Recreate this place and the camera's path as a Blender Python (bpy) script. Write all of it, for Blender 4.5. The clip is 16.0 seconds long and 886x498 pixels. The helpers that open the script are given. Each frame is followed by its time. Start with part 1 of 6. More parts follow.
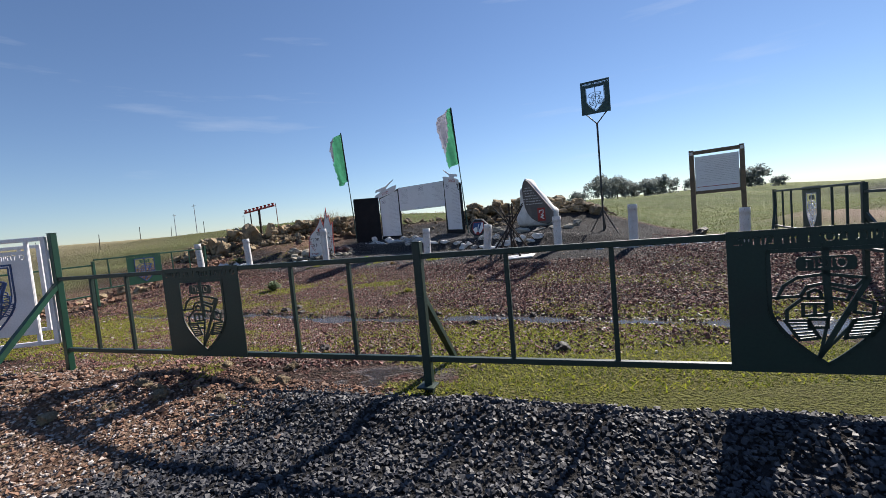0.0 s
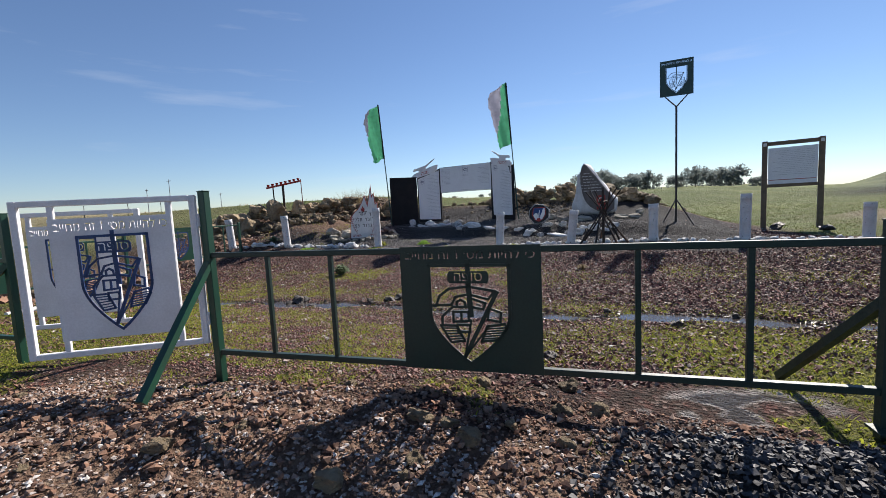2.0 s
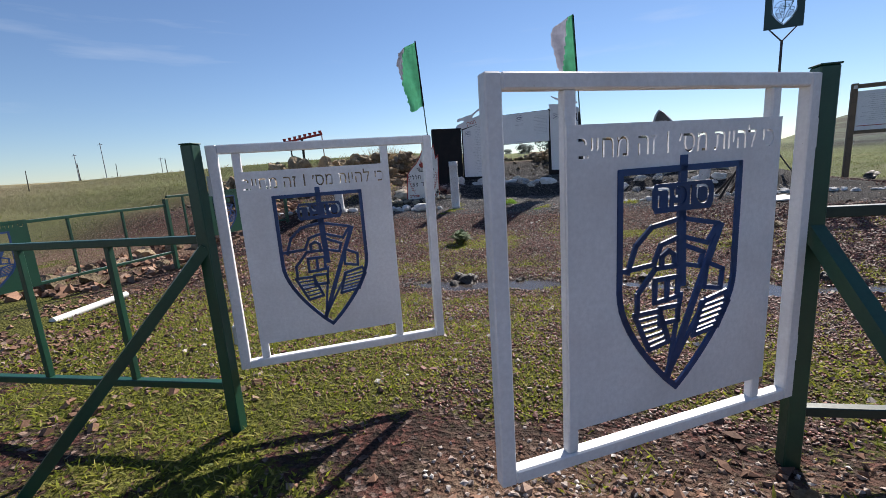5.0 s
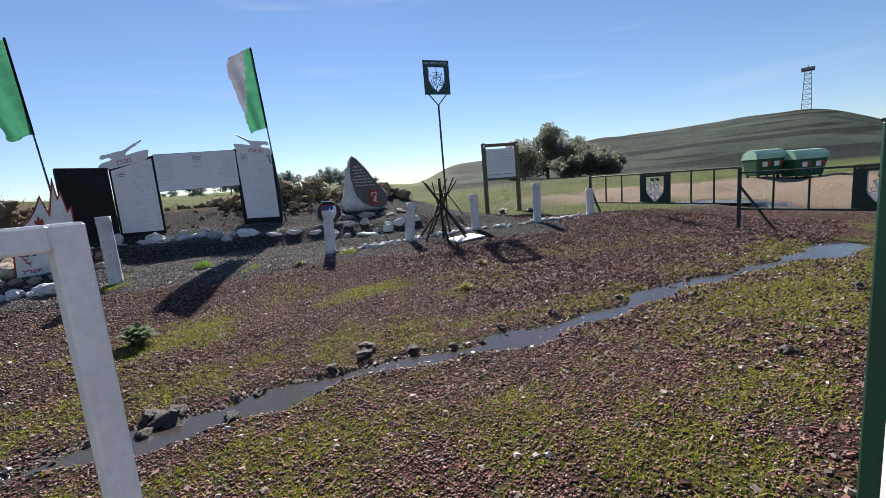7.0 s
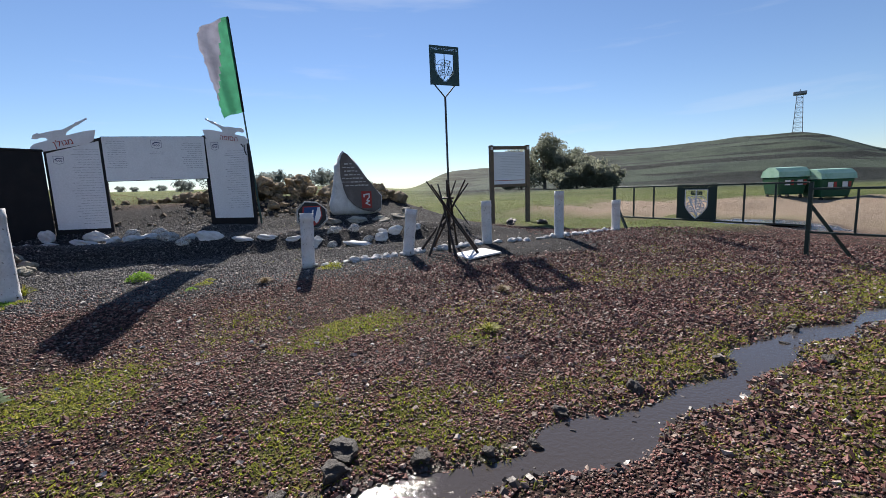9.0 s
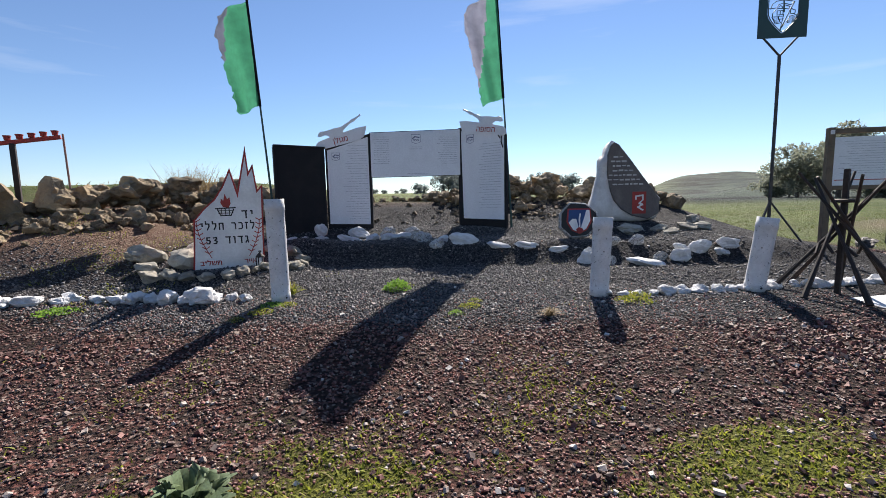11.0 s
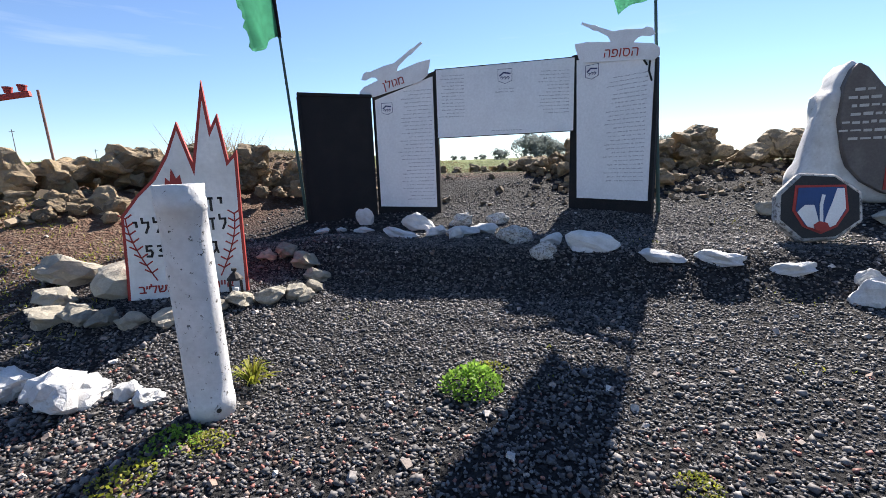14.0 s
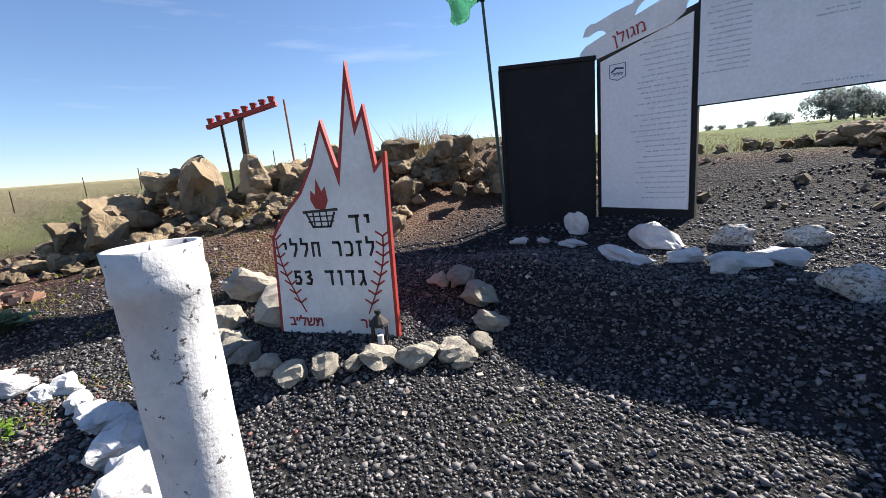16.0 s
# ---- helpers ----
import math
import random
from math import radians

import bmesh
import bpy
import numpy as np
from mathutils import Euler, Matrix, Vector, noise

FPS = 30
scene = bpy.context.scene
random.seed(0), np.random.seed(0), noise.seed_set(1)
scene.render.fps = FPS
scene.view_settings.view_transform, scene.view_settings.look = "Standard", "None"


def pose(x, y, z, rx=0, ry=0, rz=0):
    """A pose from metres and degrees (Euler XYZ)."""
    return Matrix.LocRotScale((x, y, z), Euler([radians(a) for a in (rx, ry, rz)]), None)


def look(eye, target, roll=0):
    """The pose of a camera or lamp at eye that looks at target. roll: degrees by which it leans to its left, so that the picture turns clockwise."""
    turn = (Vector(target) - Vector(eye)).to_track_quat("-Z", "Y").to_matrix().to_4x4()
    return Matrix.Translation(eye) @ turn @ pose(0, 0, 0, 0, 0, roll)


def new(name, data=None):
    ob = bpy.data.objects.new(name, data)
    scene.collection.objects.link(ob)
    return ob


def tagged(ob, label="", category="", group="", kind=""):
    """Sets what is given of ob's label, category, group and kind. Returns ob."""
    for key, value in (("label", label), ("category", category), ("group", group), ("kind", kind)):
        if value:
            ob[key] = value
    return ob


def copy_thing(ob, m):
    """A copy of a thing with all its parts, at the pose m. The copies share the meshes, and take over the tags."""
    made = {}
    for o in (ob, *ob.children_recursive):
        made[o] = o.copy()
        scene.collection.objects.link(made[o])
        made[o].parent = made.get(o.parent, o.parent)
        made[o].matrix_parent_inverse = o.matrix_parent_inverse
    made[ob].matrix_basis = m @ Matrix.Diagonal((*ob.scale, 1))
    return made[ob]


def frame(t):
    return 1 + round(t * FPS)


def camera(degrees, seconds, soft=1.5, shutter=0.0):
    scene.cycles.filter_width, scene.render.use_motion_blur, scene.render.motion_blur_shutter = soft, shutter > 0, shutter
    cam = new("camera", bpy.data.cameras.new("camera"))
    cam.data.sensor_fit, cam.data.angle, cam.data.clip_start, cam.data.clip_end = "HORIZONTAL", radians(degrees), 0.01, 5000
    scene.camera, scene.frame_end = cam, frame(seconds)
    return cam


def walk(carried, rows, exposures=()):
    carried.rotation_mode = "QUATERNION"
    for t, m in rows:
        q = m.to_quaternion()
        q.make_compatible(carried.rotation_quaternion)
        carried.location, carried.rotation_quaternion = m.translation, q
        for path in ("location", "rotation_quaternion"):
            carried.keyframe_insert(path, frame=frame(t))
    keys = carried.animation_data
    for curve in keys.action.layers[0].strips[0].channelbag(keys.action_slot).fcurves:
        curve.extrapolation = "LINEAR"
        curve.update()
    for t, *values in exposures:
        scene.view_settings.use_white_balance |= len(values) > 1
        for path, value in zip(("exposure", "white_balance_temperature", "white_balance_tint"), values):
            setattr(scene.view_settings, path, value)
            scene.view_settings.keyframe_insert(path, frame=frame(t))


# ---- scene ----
cam = camera(92.3, 16.0, soft=0.8)
SUN, SKY, SUN_AZ, SUN_EL, EXPO, KELVIN = 5.0, 0.06, 38.7, 38.7, 0.85, 6650.0
PATH = [
    (0, (-0.092, 0.282, 1.405), (-0.104, 2.278, 1.279), -5.2),
    (0.5, (-0.835, 0.499, 1.438), (-0.815, 2.493, 1.276), -9.6),
    (1, (-1.54, 0.753, 1.495), (-1.441, 2.742, 1.311), -7.0),
    (1.5, (-2.16, 1.138, 1.467), (-2.062, 3.127, 1.283), -6.2),
    (2, (-2.72, 1.491, 1.446), (-2.621, 3.479, 1.253), -2.9),
    (2.5, (-3.44, 1.935, 1.405), (-3.501, 3.914, 1.125), -2.0),
    (3, (-4.148, 2.143, 1.41), (-4.298, 4.114, 1.104), -0.4),
    (3.5, (-4.811, 2.488, 1.405), (-5.023, 4.448, 1.069), -3.6),
    (3.7, (-5.028, 2.596, 1.397), (-5.244, 4.56, 1.084), -3.2),
    (5.8, (-6.208, 4.452, 1.475), (-5.391, 6.224, 1.037), -2.5),
    (6, (-6.189, 4.621, 1.531), (-5.23, 6.321, 1.095), -2.0),
    (6.5, (-6.133, 4.915, 1.61), (-4.716, 6.261, 1.184), -4.4),
    (7, (-5.835, 5.174, 1.613), (-4.33, 6.456, 1.31), -4.8),
    (7.5, (-5.508, 5.376, 1.587), (-4.068, 6.729, 1.278), -3.6),
    (8, (-5.138, 5.583, 1.587), (-3.648, 6.872, 1.242), -2.2),
    (8.5, (-4.793, 6.063, 1.575), (-3.269, 7.316, 1.247), -1.9),
    (9, (-4.625, 6.555, 1.553), (-3.089, 7.805, 1.277), -2.3),
    (9.5, (-4.4, 7.23, 1.497), (-3.322, 8.897, 1.256), -3.2),
    (10, (-4.335, 7.739, 1.464), (-3.439, 9.512, 1.23), -2.2),
    (12.3, (-3.8, 10.49, 1.517), (-3.165, 12.373, 1.294), -1.9),
    (12.5, (-3.741, 10.65, 1.523), (-3.104, 12.533, 1.299), -2.5),
    (13, (-3.572, 11.11, 1.534), (-2.938, 12.994, 1.315), -3.0),
    (13.5, (-3.379, 11.513, 1.529), (-2.819, 13.412, 1.245), -2.4),
    (14, (-3.246, 11.898, 1.565), (-2.823, 13.818, 1.197), -2.0),
    (14.5, (-3.151, 12.406, 1.61), (-3.153, 14.373, 1.251), -2.3),
    (15, (-3.21, 12.799, 1.643), (-3.592, 14.729, 1.284), -0.1),
    (15.5, (-3.194, 13.08, 1.671), (-3.71, 14.974, 1.283), -3.0),
    (16, (-3.006, 13.358, 1.678), (-3.608, 15.224, 1.285), -4.8),
]
walk(cam, [(t, look(eye, target, roll)) for t, eye, target, roll in PATH], [(t, EXPO + e, KELVIN, 13.0) for t, e in ((0.0, 0.0), (9.0, 0.05), (12.4, 0.4), (13.5, 0.48), (14.0, 0.64), (14.5, 0.68), (15.0, 0.54), (15.5, 0.58), (16.0, 0.58))])

# ---- world, sun ----
world = bpy.data.worlds.new("sky_world")
scene.world = world
world.use_nodes = True
wn, wl = world.node_tree.nodes, world.node_tree.links
bg = wn["Background"]
sky = wn.new("ShaderNodeTexSky")
sky.sky_type = "NISHITA"
sky.sun_disc = False
sky.sun_elevation = radians(SUN_EL)
sky.sun_rotation = radians(SUN_AZ)
sky.altitude, sky.air_density, sky.dust_density, sky.ozone_density = 300.0, 1.0, 0.02, 4.0
# a few thin wisps of high cloud
tc = wn.new("ShaderNodeTexCoord")
mp = wn.new("ShaderNodeMapping")
mp.inputs["Scale"].default_value = (1.6, 1.6, 14.0)
cn = wn.new("ShaderNodeTexNoise")
cn.inputs["Scale"].default_value, cn.inputs["Detail"].default_value, cn.inputs["Roughness"].default_value = 1.3, 6.0, 0.55
cr = wn.new("ShaderNodeMapRange")
cr.inputs["From Min"].default_value, cr.inputs["From Max"].default_value = 0.58, 0.80
cr.inputs["To Max"].default_value = 0.3
mixc = wn.new("ShaderNodeMix")
mixc.data_type = "RGBA"
mixc.inputs["B"].default_value = (7.5, 7.8, 8.2, 1)
wl.new(tc.outputs["Generated"], mp.inputs["Vector"])
wl.new(mp.outputs["Vector"], cn.inputs["Vector"])
wl.new(cn.outputs["Fac"], cr.inputs["Value"])
wl.new(cr.outputs["Result"], mixc.inputs["Factor"])
wl.new(sky.outputs["Color"], mixc.inputs["A"])
tint = wn.new("ShaderNodeMix")
tint.data_type, tint.blend_type = "RGBA", "MULTIPLY"
tint.inputs["Factor"].default_value = 1.0
tint.inputs["B"].default_value = (0.94, 0.99, 1.07, 1)
wl.new(mixc.outputs["Result"], tint.inputs["A"])
wl.new(tint.outputs["Result"], bg.inputs["Color"])
bg.inputs["Strength"].default_value = SKY
sun = new("sun", bpy.data.lights.new("sun", "SUN"))
sun.data.energy, sun.data.angle, sun.data.color = SUN, radians(0.55), (1.0, 0.95, 0.87)
sa, se = radians(SUN_AZ), radians(SUN_EL)
SUN_DIR = Vector((math.sin(sa) * math.cos(se), math.cos(sa) * math.cos(se), math.sin(se)))
sun.matrix_world = look(SUN_DIR * 60, (0, 0, 0))


# ---- materials ----
def nodes_of(name, rough=0.6, metal=0.0, spec=0.5):
    m = bpy.data.materials.new(name)
    m.use_nodes = True
    b = m.node_tree.nodes["Principled BSDF"]
    b.inputs["Roughness"].default_value, b.inputs["Metallic"].default_value = rough, metal
    b.inputs["Specular IOR Level"].default_value = spec
    return m, m.node_tree.nodes, m.node_tree.links, b


def noise_node(n, l, scale, detail=4.0, rough=0.6, coord="Object"):
    c = n.new("ShaderNodeTexCoord")
    t = n.new("ShaderNodeTexNoise")
    t.inputs["Scale"].default_value, t.inputs["Detail"].default_value, t.inputs["Roughness"].default_value = scale, detail, rough
    l.new(c.outputs[coord], t.inputs["Vector"])
    return t


def remap(n, l, out, a, b, lo=0.0, hi=1.0):
    r = n.new("ShaderNodeMapRange")
    r.inputs["From Min"].default_value, r.inputs["From Max"].default_value = a, b
    r.inputs["To Min"].default_value, r.inputs["To Max"].default_value = lo, hi
    l.new(out, r.inputs["Value"])
    return r.outputs["Result"]


def blend(n, l, fac, a, b, mode="MIX"):
    x = n.new("ShaderNodeMix")
    x.data_type, x.blend_type = "RGBA", mode
    for key, v in (("Factor", fac), ("A", a), ("B", b)):
        if isinstance(v, (tuple, list)):
            x.inputs[key].default_value = (*v, 1.0)
        elif isinstance(v, (int, float)):
            x.inputs[key].default_value = v
        else:
            l.new(v, x.inputs[key])
    return x.outputs["Result"]


def bumped(n, l, b, height, strength, distance):
    k = n.new("ShaderNodeBump")
    k.inputs["Strength"].default_value, k.inputs["Distance"].default_value = strength, distance
    l.new(height, k.inputs["Height"])
    l.new(k.outputs["Normal"], b.inputs["Normal"])


def worn(name, main, stain, fine=60.0, coarse=3.0, cover=(0.45, 0.7), rough=0.55, metal=0.0, bump=0.25, depth=0.004, chips=None, vary=0.0, spec=0.5, chip_at=(0.66, 0.7), chip_size=16.0):
    """A surface with grain, stains at a large scale, and chips where given."""
    m, n, l, b = nodes_of(name, rough, metal, spec)
    big, small = noise_node(n, l, coarse), noise_node(n, l, fine, 5.0, 0.65)
    col = blend(n, l, remap(n, l, big.outputs["Fac"], *cover), main, stain)
    col = blend(n, l, remap(n, l, small.outputs["Fac"], 0.3, 0.75, 0.0, 0.45), col, tuple(c * 0.6 for c in main))
    if chips:
        ch = noise_node(n, l, chip_size, 6.0, 0.7)
        col = blend(n, l, remap(n, l, ch.outputs["Fac"], *chip_at), col, chips)
    if vary:
        oi = n.new("ShaderNodeObjectInfo")
        hs = n.new("ShaderNodeHueSaturation")
        l.new(remap(n, l, oi.outputs["Random"], 0, 1, 1 - vary, 1 + vary), hs.inputs["Value"])
        l.new(col, hs.inputs["Color"])
        col = hs.outputs["Color"]
    l.new(col, b.inputs["Base Color"])
    l.new(remap(n, l, small.outputs["Fac"], 0.2, 0.8, max(rough - 0.12, 0.05), min(rough + 0.15, 1)), b.inputs["Roughness"])
    bumped(n, l, b, small.outputs["Fac"], bump, depth)
    return m


def island_mat(name, cols, rough=0.8, spec=0.4, bump=0.3):
    """Loose pieces joined in one mesh: each piece takes its own colour."""
    m, n, l, b = nodes_of(name, rough, 0.0, spec)
    g = n.new("ShaderNodeNewGeometry")
    ramp = n.new("ShaderNodeValToRGB")
    ramp.color_ramp.interpolation = "LINEAR"
    e = ramp.color_ramp.elements
    e[0].position, e[0].color = 0.0, (*cols[0], 1)
    e[1].position, e[1].color = 1.0, (*cols[-1], 1)
    for i, c in enumerate(cols[1:-1], 1):
        k = e.new(i / (len(cols) - 1))
        k.color = (*c, 1)
    l.new(g.outputs["Random Per Island"], ramp.inputs["Fac"])
    t = noise_node(n, l, 90.0, 3.0)
    col = blend(n, l, remap(n, l, t.outputs["Fac"], 0.35, 0.75, 0.0, 0.5), ramp.outputs["Color"], (0.02, 0.018, 0.016))
    l.new(col, b.inputs["Base Color"])
    bumped(n, l, b, t.outputs["Fac"], bump, 0.004)
    return m


M_GREEN = worn("green_gloss_paint", (0.01, 0.065, 0.038), (0.014, 0.045, 0.03), rough=0.38, bump=0.08, chips=(0.06, 0.045, 0.03), chip_at=(0.7, 0.76))
M_DGREEN = worn("dark_green_paint", (0.008, 0.03, 0.022), (0.012, 0.022, 0.018), rough=0.5, bump=0.08, chips=(0.05, 0.035, 0.025), chip_at=(0.72, 0.78))
M_WHITE = worn("white_gate_paint", (0.78, 0.78, 0.8), (0.66, 0.65, 0.66), rough=0.45, bump=0.06, chips=(0.3, 0.2, 0.14), chip_at=(0.72, 0.76))
M_BLUE = worn("blue_sheet_paint", (0.012, 0.05, 0.17), (0.012, 0.028, 0.08), rough=0.45, bump=0.06)
M_LIME = worn("white_limewash", (0.66, 0.66, 0.66), (0.54, 0.53, 0.52), fine=35.0, coarse=5.0, rough=0.8, bump=0.5, depth=0.008, chips=(0.07, 0.065, 0.06), chip_at=(0.61, 0.635), chip_size=30.0)
M_LIMEROCK = worn("limewashed_rock", (0.66, 0.66, 0.66), (0.5, 0.49, 0.48), fine=28.0, coarse=4.0, rough=0.85, bump=0.7, depth=0.015, chips=(0.12, 0.11, 0.1), chip_at=(0.66, 0.72), vary=0.08)
M_HALFLIME = worn("worn_limewashed_rock", (0.55, 0.54, 0.52), (0.25, 0.23, 0.2), fine=28.0, coarse=4.0, rough=0.9, bump=0.7, depth=0.015, chips=(0.12, 0.11, 0.1), chip_at=(0.5, 0.6), vary=0.15)
M_ROCK = worn("brown_basalt_rock", (0.32, 0.245, 0.155), (0.17, 0.14, 0.105), fine=22.0, coarse=3.0, rough=0.9, bump=1.0, depth=0.035, chips=(0.5, 0.38, 0.15), chip_at=(0.6, 0.72), vary=0.4, spec=0.25)
M_GREYROCK = worn("grey_basalt_rock", (0.36, 0.33, 0.27), (0.2, 0.185, 0.155), fine=26.0, coarse=4.0, rough=0.9, bump=0.8, depth=0.015, chips=(0.42, 0.38, 0.28), chip_at=(0.58, 0.7), vary=0.3, spec=0.25)
M_BLACK = worn("black_board_paint", (0.012, 0.012, 0.014), (0.022, 0.02, 0.02), rough=0.75, bump=0.15, spec=0.3)
M_PANEL = worn("white_name_panel", (0.78, 0.79, 0.82), (0.72, 0.73, 0.76), fine=30.0, rough=0.4, bump=0.03)
M_INK = worn("grey_print_ink", (0.34, 0.35, 0.39), (0.42, 0.43, 0.47), rough=0.5, bump=0.02)
M_NAVY = worn("navy_print", (0.02, 0.03, 0.12), (0.05, 0.06, 0.16), rough=0.5, bump=0.02)
M_RED = worn("red_paint", (0.36, 0.03, 0.022), (0.25, 0.026, 0.02), rough=0.6, bump=0.15, chips=(0.55, 0.4, 0.36), chip_at=(0.7, 0.76))
M_LETTER = worn("black_letter_paint", (0.014, 0.013, 0.013), (0.03, 0.026, 0.024), rough=0.6, bump=0.1)
M_MASONRY = worn("white_painted_masonry", (0.76, 0.75, 0.74), (0.6, 0.59, 0.57), fine=25.0, coarse=2.5, rough=0.8, bump=0.35, depth=0.006, chips=(0.34, 0.31, 0.28), chip_at=(0.68, 0.75))
M_STEEL = worn("dark_grey_steel", (0.05, 0.055, 0.06), (0.08, 0.06, 0.045), rough=0.5, metal=0.6, bump=0.1)
M_TEAL = worn("dark_teal_sign_paint", (0.016, 0.06, 0.06), (0.02, 0.045, 0.05), rough=0.5, bump=0.05)
# steel lightened to look hazy from afar; the haze sits in the colour
M_TOWER = worn("haze_pale_steel", (0.3, 0.32, 0.35), (0.24, 0.25, 0.27), rough=0.6, metal=0.2, bump=0.05)
M_CHALK = worn("grey_white_letter_paint", (0.5, 0.49, 0.47), (0.36, 0.35, 0.33), rough=0.8, bump=0.2)
M_RUST = worn("rusted_black_steel", (0.022, 0.018, 0.016), (0.06, 0.032, 0.02), rough=0.7, metal=0.2, bump=0.3)
M_PINKROD = worn("faded_reddish_steel", (0.3, 0.17, 0.14), (0.22, 0.13, 0.11), rough=0.7, bump=0.1)
M_POLE = worn("painted_flag_pole", (0.02, 0.07, 0.06), (0.03, 0.05, 0.05), rough=0.5, bump=0.1)
M_WOOD = worn("weathered_timber", (0.17, 0.125, 0.085), (0.1, 0.08, 0.06), fine=40.0, coarse=6.0, rough=0.85, bump=0.4)
M_BIN = worn("green_bin_plastic", (0.006, 0.085, 0.036), (0.01, 0.06, 0.03), rough=0.5, bump=0.05)
# paler than the body: sunlight on the lids is painted into the colour
M_BINLID = worn("sunlit_green_bin_lid", (0.32, 0.52, 0.4), (0.2, 0.4, 0.27), rough=0.4, bump=0.05)
M_TYRE = worn("black_rim_paint", (0.015, 0.015, 0.016), (0.03, 0.028, 0.026), rough=0.7, bump=0.3)
M_STONEFACE = worn("dark_painted_stone_face", (0.12, 0.105, 0.1), (0.18, 0.16, 0.15), fine=30.0, coarse=3.0, rough=0.8, bump=0.5)
M_PLATE = worn("white_slab", (0.75, 0.75, 0.74), (0.6, 0.6, 0.58), rough=0.5, bump=0.1)
M_BLACKGRAVEL = island_mat("black_scoria", [(0.045, 0.044, 0.048), (0.1, 0.098, 0.102), (0.07, 0.068, 0.072), (0.21, 0.2, 0.2), (0.1, 0.088, 0.085), (0.3, 0.28, 0.27)], rough=0.7, spec=0.4)
M_CRUSHED = island_mat("crushed_basalt", [(0.022, 0.023, 0.029), (0.042, 0.044, 0.054), (0.026, 0.026, 0.031), (0.1, 0.1, 0.112)], rough=0.6, spec=0.45)
M_REDGRAVEL = island_mat("red_scoria", [(0.19, 0.07, 0.057), (0.28, 0.104, 0.084), (0.068, 0.037, 0.033), (0.32, 0.145, 0.115), (0.12, 0.075, 0.06), (0.44, 0.34, 0.28)], rough=0.65, spec=0.45)
M_REDLUMP = island_mat("scoria_lumps", [(0.076, 0.038, 0.032), (0.23, 0.085, 0.07), (0.048, 0.031, 0.028), (0.3, 0.13, 0.106), (0.11, 0.069, 0.058), (0.38, 0.29, 0.24)], rough=0.7, spec=0.4)
M_PEBBLE = island_mat("pale_pebbles", [(0.26, 0.18, 0.14), (0.5, 0.43, 0.38), (0.16, 0.1, 0.075), (0.66, 0.62, 0.58), (0.24, 0.14, 0.1)], rough=0.8)
M_CLOD = island_mat("earth_clods", [(0.2, 0.11, 0.075), (0.34, 0.2, 0.135), (0.11, 0.062, 0.048), (0.42, 0.3, 0.23)], rough=0.95, spec=0.2)
M_DULLROCK = island_mat("dark_heap_rock", [(0.16, 0.125, 0.085), (0.26, 0.2, 0.135), (0.09, 0.074, 0.058), (0.36, 0.29, 0.2)], rough=0.95, spec=0.2)


def leaf_mat(name, cols, through_light=0.35):
    m = island_mat(name, cols, rough=0.6, spec=0.25, bump=0.05)
    n, l = m.node_tree.nodes, m.node_tree.links
    b, out = n["Principled BSDF"], n["Material Output"]
    t = n.new("ShaderNodeBsdfTranslucent")
    mx = n.new("ShaderNodeMixShader")
    mx.inputs["Fac"].default_value = through_light
    l.new(b.inputs["Base Color"].links[0].from_socket, t.inputs["Color"])
    l.new(b.outputs["BSDF"], mx.inputs[1])
    l.new(t.outputs["BSDF"], mx.inputs[2])
    l.new(mx.outputs["Shader"], out.inputs["Surface"])
    return m


M_GRASS = leaf_mat("short_grass", [(0.26, 0.31, 0.03), (0.4, 0.43, 0.05), (0.13, 0.17, 0.025), (0.44, 0.42, 0.08), (0.36, 0.3, 0.14)], 0.55)
M_FIELDGRASS = leaf_mat("rough_field_grass", [(0.1, 0.14, 0.03), (0.17, 0.2, 0.045), (0.22, 0.2, 0.08)], 0.45)
M_WEED = leaf_mat("weed_leaves", [(0.2, 0.38, 0.05), (0.28, 0.47, 0.07), (0.15, 0.3, 0.04)], 0.55)
M_PALEWEED = leaf_mat("pale_weed_leaves", [(0.16, 0.22, 0.12), (0.2, 0.27, 0.15), (0.13, 0.18, 0.09)])
M_DRY = leaf_mat("dry_grass", [(0.3, 0.22, 0.11), (0.24, 0.17, 0.09), (0.34, 0.27, 0.15)])
# greyed and lightened: haze over the field trees is put into the leaf colour
M_CROWN = leaf_mat("tree_leaves", [(0.23, 0.25, 0.19), (0.26, 0.28, 0.21), (0.29, 0.31, 0.24)], 0.65)
# paler and bluer still: distance haze is painted into these leaves
M_FARCROWN = leaf_mat("hazed_tree_leaves", [(0.2, 0.235, 0.225), (0.23, 0.265, 0.255), (0.27, 0.305, 0.295)], 0.6)
M_WETCLOD = island_mat("wet_mud_stones", [(0.022, 0.017, 0.015), (0.05, 0.036, 0.031), (0.03, 0.024, 0.022), (0.085, 0.06, 0.052)], rough=0.45, spec=0.5)
M_MUDSTONE = worn("wet_dark_stone", (0.045, 0.036, 0.03), (0.025, 0.02, 0.018), fine=30.0, coarse=5.0, rough=0.6, bump=0.8, depth=0.012, vary=0.3)
M_BARK = worn("bark", (0.16, 0.13, 0.1), (0.09, 0.075, 0.06), rough=0.9, bump=0.5)


